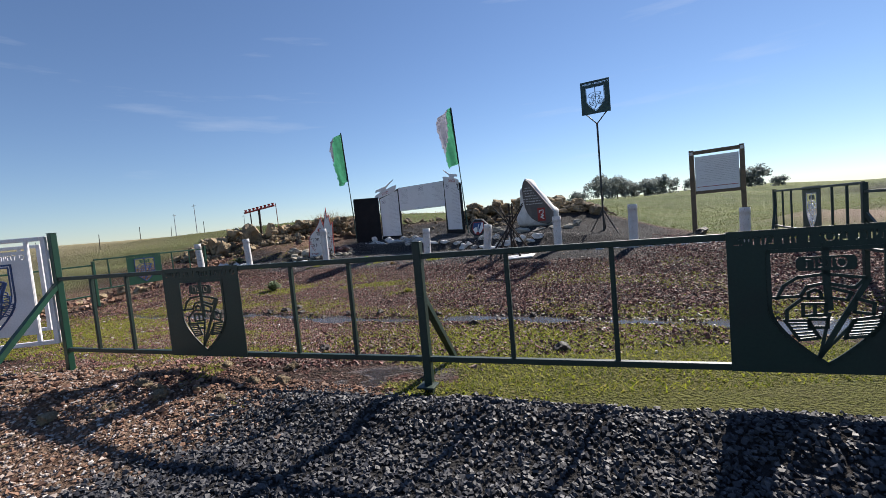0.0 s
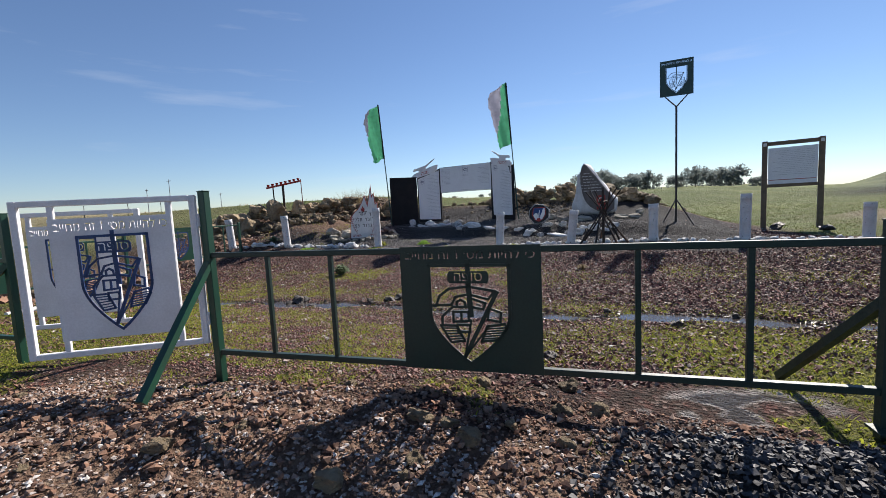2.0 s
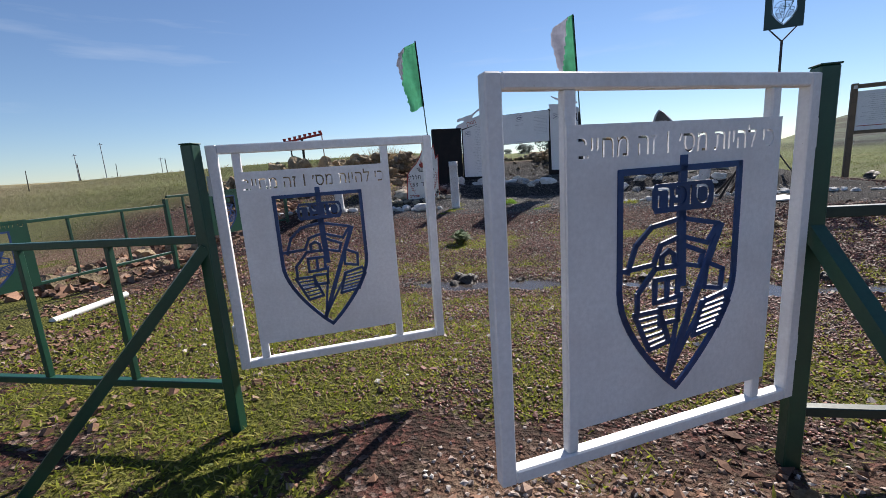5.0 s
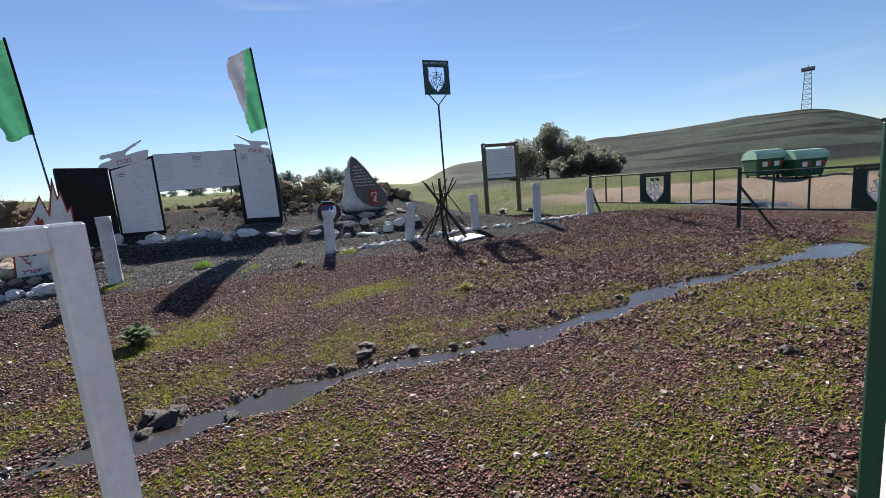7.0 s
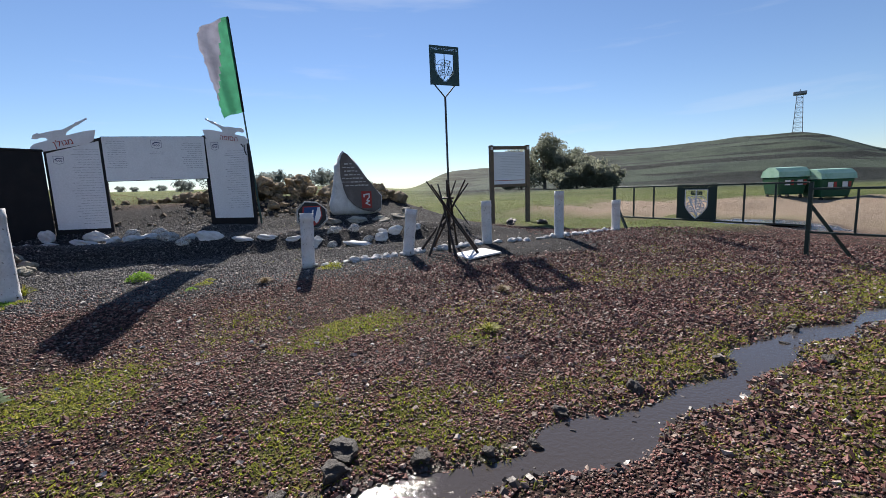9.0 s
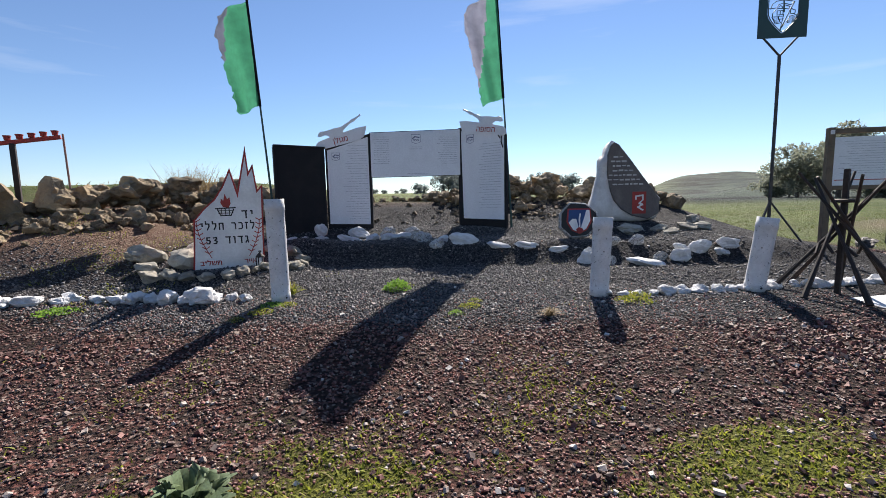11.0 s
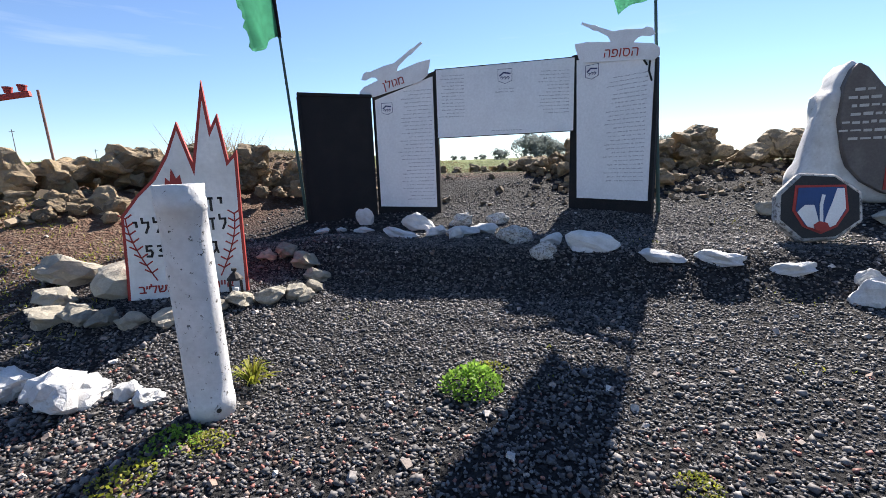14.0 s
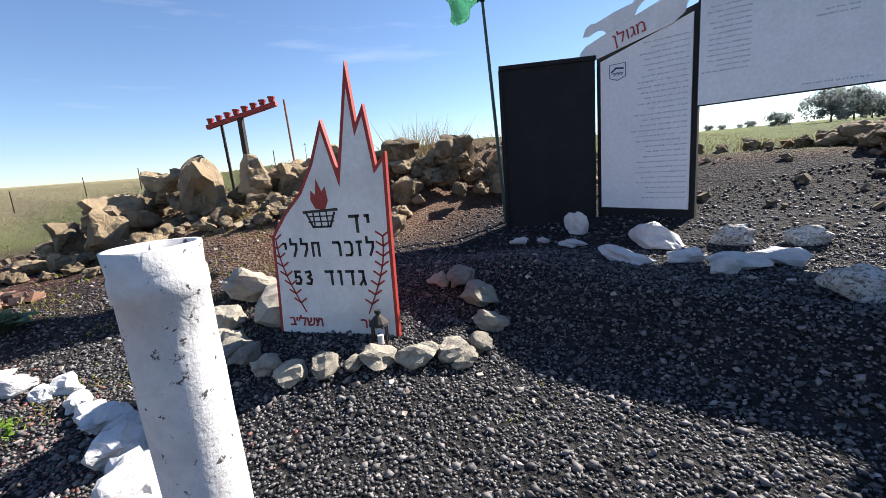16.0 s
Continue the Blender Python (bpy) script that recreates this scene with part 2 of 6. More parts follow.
def flag_mat(name, col):
    m, n, l, b = nodes_of(name, 0.75, 0.0, 0.2)
    t = noise_node(n, l, 5.0)
    c = blend(n, l, remap(n, l, t.outputs["Fac"], 0.35, 0.7), col, tuple(x * 0.75 for x in col))
    l.new(c, b.inputs["Base Color"])
    w = noise_node(n, l, 260.0, 2.0)
    bumped(n, l, b, w.outputs["Fac"], 0.15, 0.001)
    tr = n.new("ShaderNodeBsdfTranslucent")
    mx = n.new("ShaderNodeMixShader")
    mx.inputs["Fac"].default_value = 0.5
    l.new(c, tr.inputs["Color"])
    l.new(b.outputs["BSDF"], mx.inputs[1])
    l.new(tr.outputs["BSDF"], mx.inputs[2])
    l.new(mx.outputs["Shader"], n["Material Output"].inputs["Surface"])
    return m


M_FLAGGREEN = flag_mat("green_flag_cloth", (0.1, 0.4, 0.25))
M_FLAGGREY = flag_mat("faded_mauve_flag_cloth", (0.35, 0.36, 0.45))
M_FLAGDARK = flag_mat("faded_blue_grey_flag_cloth", (0.2, 0.22, 0.29))
M_FLAGBLACK = flag_mat("black_flag_hem", (0.02, 0.02, 0.025))


def ground_material():
    m, n, l, b = nodes_of("ground_earth_and_grass", 0.95, 0.0, 0.15)
    z = n.new("ShaderNodeAttribute")
    z.attribute_name = "zone"
    sep = n.new("ShaderNodeSeparateColor")
    l.new(z.outputs["Color"], sep.inputs["Color"])
    black, grass, dirt = sep.outputs["Red"], sep.outputs["Green"], sep.outputs["Blue"]
    f = n.new("ShaderNodeAttribute")
    f.attribute_name = "field"
    fs = n.new("ShaderNodeSeparateColor")
    l.new(f.outputs["Color"], fs.inputs["Color"])
    field, wet, hill = fs.outputs["Red"], fs.outputs["Green"], fs.outputs["Blue"]
    fine, mid, big = noise_node(n, l, 45.0, 6.0, 0.7), noise_node(n, l, 7.0, 5.0), noise_node(n, l, 0.9, 5.0)
    vor = n.new("ShaderNodeTexVoronoi")
    vor.inputs["Scale"].default_value = 34.0
    tc2 = n.new("ShaderNodeTexCoord")
    l.new(tc2.outputs["Object"], vor.inputs["Vector"])
    vsep = n.new("ShaderNodeSeparateColor")
    l.new(vor.outputs["Color"], vsep.inputs["Color"])
    # wide dark-to-bright range: lit and shaded gravel relief put into the colour
    red = blend(n, l, vsep.outputs["Red"], (0.022, 0.012, 0.011), (0.25, 0.098, 0.08))
    red = blend(n, l, remap(n, l, mid.outputs["Fac"], 0.4, 0.65), red, (0.075, 0.055, 0.042))
    red = blend(n, l, remap(n, l, big.outputs['Fac'], 0.42, 0.62, 0.0, 0.55), red, (0.03, 0.023, 0.022))
    lump = noise_node(n, l, 15.0, 3.0, 0.75)
    # near-black noise paints the shadow gaps between gravel pieces
    red = blend(n, l, remap(n, l, lump.outputs["Fac"], 0.44, 0.6, 0.0, 0.8), red, (0.02, 0.014, 0.013))
    red = blend(n, l, remap(n, l, vsep.outputs["Blue"], 0.86, 0.94, 0.0, 0.8), red, (0.3, 0.22, 0.19))
    dirtc = blend(n, l, remap(n, l, mid.outputs["Fac"], 0.35, 0.7), (0.15, 0.09, 0.062), (0.25, 0.165, 0.118))
    dirtc = blend(n, l, remap(n, l, vsep.outputs["Green"], 0.8, 0.95), dirtc, (0.3, 0.22, 0.16))
    blackc = blend(n, l, vsep.outputs["Red"], (0.02, 0.02, 0.021), (0.06, 0.058, 0.06))
    grassc = blend(n, l, remap(n, l, fine.outputs["Fac"], 0.3, 0.7), (0.03, 0.034, 0.008), (0.2, 0.215, 0.035))
    grassc = blend(n, l, remap(n, l, big.outputs["Fac"], 0.45, 0.7, 0.0, 0.35), grassc, (0.15, 0.12, 0.05))
    wx, wxc = n.new("ShaderNodeSeparateXYZ"), n.new("ShaderNodeTexCoord")
    l.new(wxc.outputs["Object"], wx.inputs["Vector"])
    trodden = blend(n, l, mid.outputs["Fac"], (0.3, 0.22, 0.165), (0.42, 0.33, 0.26))
    dirtc = blend(n, l, remap(n, l, wx.outputs["X"], 7.0, 10.0), dirtc, trodden)
    col = blend(n, l, dirt, red, dirtc)
    col = blend(n, l, black, col, blackc)
    sharp = n.new("ShaderNodeMath")
    sharp.operation = "ADD"
    l.new(grass, sharp.inputs[0])
    l.new(remap(n, l, lump.outputs["Fac"], 0.3, 0.7, -0.4, 0.4), sharp.inputs[1])
    col = blend(n, l, remap(n, l, sharp.outputs["Value"], 0.45, 0.66), col, grassc)
    fbig, fmid = noise_node(n, l, 0.06, 6.0, 0.65), noise_node(n, l, 0.9, 6.0, 0.7)
    fieldc = blend(n, l, remap(n, l, fbig.outputs["Fac"], 0.38, 0.62), (0.155, 0.19, 0.055), (0.085, 0.125, 0.03))
    fieldc = blend(n, l, remap(n, l, fmid.outputs["Fac"], 0.45, 0.7, 0.0, 0.45), fieldc, (0.2, 0.165, 0.095))
    fieldc = blend(n, l, remap(n, l, lump.outputs["Fac"], 0.48, 0.62, 0.0, 0.6), fieldc, (0.05, 0.055, 0.025))
    fieldc = blend(n, l, remap(n, l, mid.outputs["Fac"], 0.52, 0.66, 0.0, 0.5), fieldc, (0.06, 0.07, 0.025))
    west = n.new("ShaderNodeSeparateXYZ")
    wc = n.new("ShaderNodeTexCoord")
    l.new(wc.outputs["Object"], west.inputs["Vector"])
    fieldc = blend(n, l, remap(n, l, west.outputs["X"], -9.0, -26.0, 0.0, 0.75), fieldc, (0.27, 0.225, 0.14))
    col = blend(n, l, field, col, fieldc)
    hb = noise_node(n, l, 0.03, 7.0, 0.7)
    # hill greens shifted towards blue: distance haze is painted into them
    hillc = blend(n, l, remap(n, l, hb.outputs["Fac"], 0.42, 0.6), (0.05, 0.07, 0.05), (0.022, 0.034, 0.03))
    ht, hm, hc = n.new("ShaderNodeTexNoise"), n.new("ShaderNodeMapping"), n.new("ShaderNodeTexCoord")
    hm.inputs["Scale"].default_value = (0.012, 0.012, 0.32)
    ht.inputs["Scale"].default_value, ht.inputs["Detail"].default_value = 1.0, 5.0
    l.new(hc.outputs["Object"], hm.inputs["Vector"])
    l.new(hm.outputs["Vector"], ht.inputs["Vector"])
    hillc = blend(n, l, remap(n, l, ht.outputs["Fac"], 0.5, 0.55), hillc, (0.01, 0.014, 0.012))
    col = blend(n, l, hill, col, hillc)
    col = blend(n, l, wet, col, (0.06, 0.043, 0.034))
    l.new(col, b.inputs["Base Color"])
    l.new(remap(n, l, wet, 0.45, 0.85, 0.95, 0.22), b.inputs["Roughness"])
    l.new(remap(n, l, wet, 0.45, 0.85, 0.15, 0.7), b.inputs["Specular IOR Level"])
    h = n.new("ShaderNodeMath")
    h.operation = "ADD"
    l.new(fine.outputs["Fac"], h.inputs[0])
    l.new(vor.outputs["Distance"], h.inputs[1])
    h2 = n.new("ShaderNodeMath")
    h2.operation = "MULTIPLY_ADD"
    h2.inputs[1].default_value = 1.6
    l.new(lump.outputs["Fac"], h2.inputs[0])
    l.new(h.outputs["Value"], h2.inputs[2])
    bumped(n, l, b, h2.outputs["Value"], 1.0, 0.06)
    return m


M_GROUND = ground_material()
m, n, l, b = nodes_of("muddy_water", 0.04, 0.0, 0.5)
b.inputs["Base Color"].default_value = (0.055, 0.046, 0.04, 1)
wv = noise_node(n, l, 26.0, 3.0)
bumped(n, l, b, wv.outputs["Fac"], 0.22, 0.02)
M_WATER = m


# ---- mesh helpers ----
def part(name, bm, material, parent=None, label="", smooth=False):
    if isinstance(bm, bmesh.types.BMesh):
        me = bpy.data.meshes.new(name)
        bm.to_mesh(me)
        bm.free()
    else:
        me = bm
    if not len(me.materials):
        for mt in material if isinstance(material, (list, tuple)) else (material,):
            me.materials.append(mt)
    if smooth:
        me.polygons.foreach_set("use_smooth", [True] * len(me.polygons))
    ob = new(name, me)
    ob.parent = parent
    return tagged(ob, label)


def thing(name, label, category, m=None, group="", kind=""):
    ob = new(name)
    ob.empty_display_size = 0.1
    if m is not None:
        ob.matrix_basis = m
    return tagged(ob, label, category, group, kind)


def box(x0, y0, z0, x1, y1, z1, bevel=0.004, bm=None):
    bm = bm or bmesh.new()
    v = bmesh.ops.create_cube(bm, size=1)["verts"]
    bmesh.ops.transform(bm, matrix=Matrix.Translation(((x0 + x1) / 2, (y0 + y1) / 2, (z0 + z1) / 2)) @ Matrix.Diagonal((x1 - x0, y1 - y0, z1 - z0, 1)), verts=v)
    if bevel:
        bmesh.ops.bevel(bm, geom=list({e for w in v for e in w.link_edges}), offset=bevel, segments=1, affect="EDGES")
    return bm


def rod(a, b, r0, r1=None, sides=10, bm=None, square=False):
    """A round or square bar from a to b."""
    bm = bm or bmesh.new()
    a, b = Vector(a), Vector(b)
    d = b - a
    q = d.to_track_quat("Z", "Y").to_matrix().to_4x4()
    r1 = r0 if r1 is None else r1
    if square:
        v = bmesh.ops.create_cone(bm, cap_ends=True, segments=4, radius1=r0 * 1.414, radius2=r1 * 1.414, depth=d.length)["verts"]
        q = q @ Matrix.Rotation(radians(45), 4, "Z")
    else:
        v = bmesh.ops.create_cone(bm, cap_ends=True, segments=sides, radius1=r0, radius2=r1, depth=d.length)["verts"]
    bmesh.ops.transform(bm, matrix=Matrix.Translation((a + b) / 2) @ q, verts=v)
    return bm


def lathe(profile, sides=28):
    bm = bmesh.new()
    rings = []
    for r, z in profile:
        rings.append([bm.verts.new((r * math.cos(2 * math.pi * i / sides), r * math.sin(2 * math.pi * i / sides), z)) for i in range(sides)])
    for p, q in zip(rings, rings[1:]):
        for i in range(sides):
            bm.faces.new((p[i], p[(i + 1) % sides], q[(i + 1) % sides], q[i]))
    bm.faces.new(rings[0][::-1])
    bm.faces.new(rings[-1])
    return bm


def plate(outline, y0, y1, bevel=0.0):
    """An outline in x and z, given thickness from y0 (front) to y1."""
    bm = bmesh.new()
    f = bm.faces.new([bm.verts.new((x, y0, z)) for x, z in outline])
    bmesh.ops.recalc_face_normals(bm, faces=[f])
    if f.normal.y > 0:
        f.normal_flip()
    e = bmesh.ops.extrude_face_region(bm, geom=[f])
    bmesh.ops.translate(bm, verts=[g for g in e["geom"] if isinstance(g, bmesh.types.BMVert)], vec=(0, y1 - y0, 0))
    bmesh.ops.recalc_face_normals(bm, faces=bm.faces)
    if bevel:
        bmesh.ops.bevel(bm, geom=bm.edges[:], offset=bevel, segments=1, affect="EDGES")
    return bm


def stroke(pts, w, y0, y1, bm=None):
    """A flat line of width w through points in x and z."""
    bm = bm or bmesh.new()
    for (ax, az), (bx, bz) in zip(pts, pts[1:]):
        d = Vector((bx - ax, bz - az))
        if d.length < 1e-5:
            continue
        d.normalize()
        nx, nz, ex, ez = -d.y * w / 2, d.x * w / 2, d.x * w * 0.4, d.y * w * 0.4
        c = [(ax - ex + nx, az - ez + nz), (ax - ex - nx, az - ez - nz), (bx + ex - nx, bz + ez - nz), (bx + ex + nx, bz + ez + nz)]
        lo, hi = [bm.verts.new((x, y0, z)) for x, z in c], [bm.verts.new((x, y1, z)) for x, z in c]
        bm.faces.new(lo), bm.faces.new(hi[::-1])
        for i in range(4):
            bm.faces.new((lo[i], hi[i], hi[(i + 1) % 4], lo[(i + 1) % 4]))
    bmesh.ops.recalc_face_normals(bm, faces=bm.faces)
    return bm


def curve_mesh(c):
    ob = new("shape", c)
    bpy.context.view_layer.update()
    me = bpy.data.meshes.new_from_object(ob.evaluated_get(bpy.context.evaluated_depsgraph_get()))
    bpy.data.objects.remove(ob)
    bpy.data.curves.remove(c)
    me.transform(Matrix.Rotation(radians(90), 4, "X"))
    return me


def lettering(body, size, thick=0.003, x=0.0, z=0.0, align="CENTER", shear=0.0, bold=0.0):
    """Words standing in the x-z plane, facing -y. Hebrew is given in reading order."""
    c = bpy.data.curves.new("words", "FONT")
    c.body, c.size, c.align_x, c.align_y, c.extrude, c.shear, c.offset = body[::-1], size, align, "CENTER", thick / 2, shear, bold
    me = curve_mesh(c)
    me.transform(Matrix.Translation((x, 0, z)))
    return me


def cut_plate(outline, holes, thick, words="", size=0.1, wx=0.0, wz=0.0, fit=0.0):
    """A sheet with holes, and words cut through it."""
    bm = bmesh.new()
    if words:
        c = bpy.data.curves.new("words", "FONT")
        c.body, c.size, c.align_x, c.align_y, c.resolution_u = words[::-1], size, "CENTER", "CENTER", 3
        me = curve_mesh(c)
        if fit:
            xs = [v.co.x for v in me.vertices]
            me.transform(Matrix.Diagonal((fit / (max(xs) - min(xs)), 1, 1, 1)) @ Matrix.Translation((-(max(xs) + min(xs)) / 2, 0, 0)))
        me.transform(Matrix.Translation((wx, 0, wz)))
        bm.from_mesh(me)
        bpy.data.meshes.remove(me)
        bmesh.ops.remove_doubles(bm, verts=bm.verts, dist=1e-5)
        rim = {e for e in bm.edges if len(e.link_faces) == 1}
        bmesh.ops.delete(bm, geom=bm.faces[:], context="FACES_ONLY")
        bmesh.ops.delete(bm, geom=[e for e in bm.edges if e not in rim], context="EDGES_FACES")
    for loop in (outline, *holes):
        v = [bm.verts.new((x, 0, z)) for x, z in loop]
        for p, q in zip(v, v[1:] + v[:1]):
            bm.edges.new((p, q))
    bmesh.ops.triangle_fill(bm, use_beauty=True, edges=bm.edges[:], normal=(0, -1, 0))
    e = bmesh.ops.extrude_face_region(bm, geom=bm.faces[:])
    bmesh.ops.translate(bm, verts=[g for g in e["geom"] if isinstance(g, bmesh.types.BMVert)], vec=(0, thick, 0))
    bmesh.ops.recalc_face_normals(bm, faces=bm.faces)
    return bm


def along(a, b, z=0.0):
    """A frame at a whose x axis runs to b and whose y axis points away from the viewer."""
    d = Vector((b[0] - a[0], b[1] - a[1], 0)).normalized()
    m = Matrix.Identity(4)
    m.col[0][:3], m.col[1][:3] = d, (-d.y, d.x, 0)
    m.translation = (a[0], a[1], z)
    return m


# ---- the lie of the land ----
def smooth(a, b, x):
    t = np.clip((np.asarray(x, float) - a) / (b - a), 0, 1)
    return t * t * (3 - 2 * t)


def uv(x, y):
    """u: behind the row of white tubes; v: along it, to the east."""
    return 0.44 * x + 0.898 * y - 10.9, 0.898 * x - 0.44 * y


def puddle_mid(x):
    return 6.62 - 0.44 * x + 0.12 * np.sin(1.3 * x + 0.4) + 0.05 * np.sin(3.1 * x)


def puddle_half(x):
    return 0.115 + 0.04 * np.sin(2.3 * x) + 0.05 * np.sin(5.9 * x + 1) + 0.16 * smooth(2.8, 3.6, x) - 0.05 * smooth(-4.0, -5.5, x)


def nz(x, y, s, seed=0.0):
    """Cheap smooth noise from crossed waves, about -1 to 1."""
    a = np.sin(x * s * 1.0 + 1.7 * np.sin(y * s * 0.63 + seed) + seed) * np.cos(y * s * 1.1 + 1.3 * np.sin(x * s * 0.71 + seed * 2))
    c = np.sin(x * s * 2.3 + y * s * 1.9 + seed * 3) * np.cos(y * s * 2.7 - x * s * 1.2 + seed)
    return 0.65 * a + 0.35 * c


def land(x, y):
    x, y = np.asarray(x, float), np.asarray(y, float)
    u, v = uv(x, y)
    left = smooth(-11.3, -14.5, v)
    west = smooth(-10.4, -11.8, v)
    right = smooth(-3.5, 1.5, v)
    z = 0.08 - 0.14 * smooth(-8.0, -5.4, u) + 0.14 * smooth(-4.8, -2.4, u) + 0.29 * smooth(-2.6, 0.1, u)
    up = 0.07 * smooth(0.0, 2.0, u) + 0.32 * (smooth(1.9, 2.7, u) * (1 - west) + smooth(1.4, 4.2, u) * west) + 0.16 * smooth(3.4, 5.0, u) + 0.17 * smooth(-9.6, -10.7, v) * smooth(0.1, 1.2, u) * smooth(3.6, 2.2, u) + 0.55 * smooth(4.9, 7.6, u)
    z = z + up * (1 - right) - 0.12 * right * smooth(0, 3, u)
    z = z + left * (0.35 * smooth(-3.0, -0.5, u) + 0.35 * smooth(0.5, 2.6, u))
    d = np.abs(y - puddle_mid(x))
    inside = smooth(-7.5, -6.8, x) * smooth(5.2, 4.2, x)
    z = z - 0.055 * (1 - smooth(0.6 * puddle_half(x), 1.7 * puddle_half(x) + 0.1, d)) * inside
    r = np.hypot(x + 2, y - 9)
    near = 1 - smooth(14, 26, r)
    f = y - (3.3 - 0.33 * x)
    z = z + 0.09 * np.exp(-(((f + 0.3) / 0.28) ** 2)) * smooth(-2.2, -1.2, x) * near
    heap = np.exp(-(((x + 4.4) / 2.6) ** 2 + ((y - 4.0) / 0.75) ** 2)) * smooth(-0.9, -2.6, x)
    z = z + heap * (0.2 + 0.1 * np.abs(nz(x, y, 5.0, 2.0)))
    z = z - 0.09 * np.exp(-(((x - 10.2) / 1.3) ** 2 + ((y - 7.3) / 1.9) ** 2))
    z = z + near * (0.018 * nz(x, y, 2.4) + 0.009 * nz(x, y, 8.0, 1.0))
    east = smooth(2.0, 5.0, v) * smooth(0.3, 2.5, u) * (1 - smooth(25, 60, r))
    z = z + east * (0.22 + 0.26 * nz(x, y, 0.55, 4.0) + 0.08 * nz(x, y, 1.9, 1.0))
    # beyond the yard: a plain, and a flat-topped hill to the east
    az = np.degrees(np.arctan2(x + 4, y - 7))
    rr = np.hypot(x + 4, y - 7)
    away = smooth(18, 60, rr)
    plain = 1.0 - 0.75 * smooth(40, 52, az) + 0.3 * nz(x, y, 0.05, 3.0) + 0.020 * np.minimum(rr, 1300) * smooth(48, 34, az) * smooth(-120, -60, az) + 0.006 * rr * smooth(34, 48, az) * (rr < 900)
    z = z * (1 - away) + plain * away
    top = 23.0 * smooth(52, 72, az) + 3.0 * smooth(76, 88, az) - 15.0 * smooth(90.2, 98.5, az) - 8.0 * smooth(108, 150, az)
    top = top * (1 - smooth(165, 179, np.abs(az)))
    rise = 0.28 * smooth(120, 190, rr) + 0.10 * smooth(190, 215, rr) + 0.22 * smooth(225, 250, rr) + 0.16 * smooth(262, 300, rr) + 0.24 * smooth(305, 345, rr)
    z = z + np.maximum(top, 0) * rise * (1 + 0.03 * nz(x, y, 0.05))
    far = 30.0 * smooth(46, 53, az) * smooth(66, 56, az) * smooth(520, 800, rr)
    return z + far


def lift(x, y):
    return float(land(x, y))


def spot(x, y, px, py, rx, ry):
    return np.exp(-(((x - px) / rx) ** 2 + ((y - py) / ry) ** 2))


def grass_cover(x, y):
    u, v = uv(x, y)
    g = 0.4 + 0.26 * nz(x, y, 1.1, 0.7) + 0.3 * nz(x, y, 3.4, 1.9) + 0.12 * nz(x, y, 9.0, 0.3)
    g = g + 0.27 * smooth(-8.7, -7.8, u) * (1 - smooth(-6.0, -5.2, u)) + 0.65 * smooth(-1.8, 1.2, x) * smooth(-5.4, -6.0, u) * smooth(-9.4, -8.6, u)
    g = g - 0.45 * spot(x, y, -2.8, 6.4, 2.0, 1.1)
    g = g - 0.8 * spot(x, y, -0.75, 3.95, 0.75, 0.3) - 0.25 * smooth(-7.6, -8.2, u) * (nz(x, y, 2.2, 5.5) > 0.1)
    g = g - 0.25 * smooth(-4.5, -3.4, u) - 0.25 * smooth(-2.6, -1.8, u)
    g = g + 0.95 * spot(x, y, -4.1, 10.9, 0.85, 0.55) + 0.85 * spot(x, y, -1.9, 10.3, 0.85, 0.3) + 0.6 * spot(x, y, -0.95, 8.95, 0.3, 0.2) + 0.5 * spot(x, y, 3.6, 5.3, 1.0, 0.7)
    g = g + 0.5 * smooth(-5.6, -6.6, x) * smooth(3.9, 4.6, y) * smooth(10.5, 8.5, y) + 0.45 * smooth(-1.5, 1.0, x) * smooth(-5.0, -5.6, u) * nz(x, y, 1.7, 2.2)
    g = g - 0.55 * smooth(-7.0, -7.6, u) * smooth(-3.5, -2.5, x) * smooth(-0.25, 0.25, nz(x, y, 1.5, 2.7) + 0.4 * nz(x, y, 5.0, 0.6))
    g = np.where(u > -1.1, g * (0.12 + 0.5 * smooth(-12, -14, v)), g)
    g = np.where((u < -8.3), g * (0.85 - 0.85 * smooth(-8.6, -9.2, u + 2.0 * smooth(-5.8, -7.2, x))), g)
    return np.clip(g, 0, 1)


def black_cover(x, y):
    u, v = uv(x, y)
    e = u + 0.25 * nz(x, y, 1.6, 4.0)
    inner = smooth(-1.0, -0.45, e) * (1 - smooth(6.6, 7.4, u)) * smooth(-15.5, -12.2, v + 0.5 * nz(x, y, 1.3, 2.0)) * (1 - smooth(-0.5, 1.0, v + 0.5 * (u < 0.4)))
    inner = inner * (1 - smooth(0.2, 1.8, u) * smooth(-11.6, -12.8, v))
    f = (y - (3.32 - 0.33 * x)) + 0.12 * nz(x, y, 2.0, 5.0)
    front = smooth(0.1, -0.15, f) * smooth(-2.3, -1.3, x + 0.6 * (3.2 - y) + 0.25 * nz(x, y, 3.0))
    return np.clip(np.maximum(inner, front), 0, 1)


def dirt_cover(x, y):
    u, v = uv(x, y)
    road = smooth(8.6, 11.5, x) * smooth(28, 22, x) * smooth(20, 14, y)
    west = smooth(0.0, 0.5, -(x + 11.37) * 0.904 + (y - 7.57) * 0.427) * smooth(-8.0, -9.0, x) * smooth(17, 14, y) * smooth(-17, -14, x)
    return np.clip(road + 0.8 * west * (y > 7) + smooth(-8.2, -8.8, u + 0.2 * nz(x, y, 1.4, 6.0) + 1.6 * smooth(-5.6, -6.8, x)) + 0.8 * smooth(0.2, 1.6, u) * smooth(-11.6, -12.8, v), 0, 1)


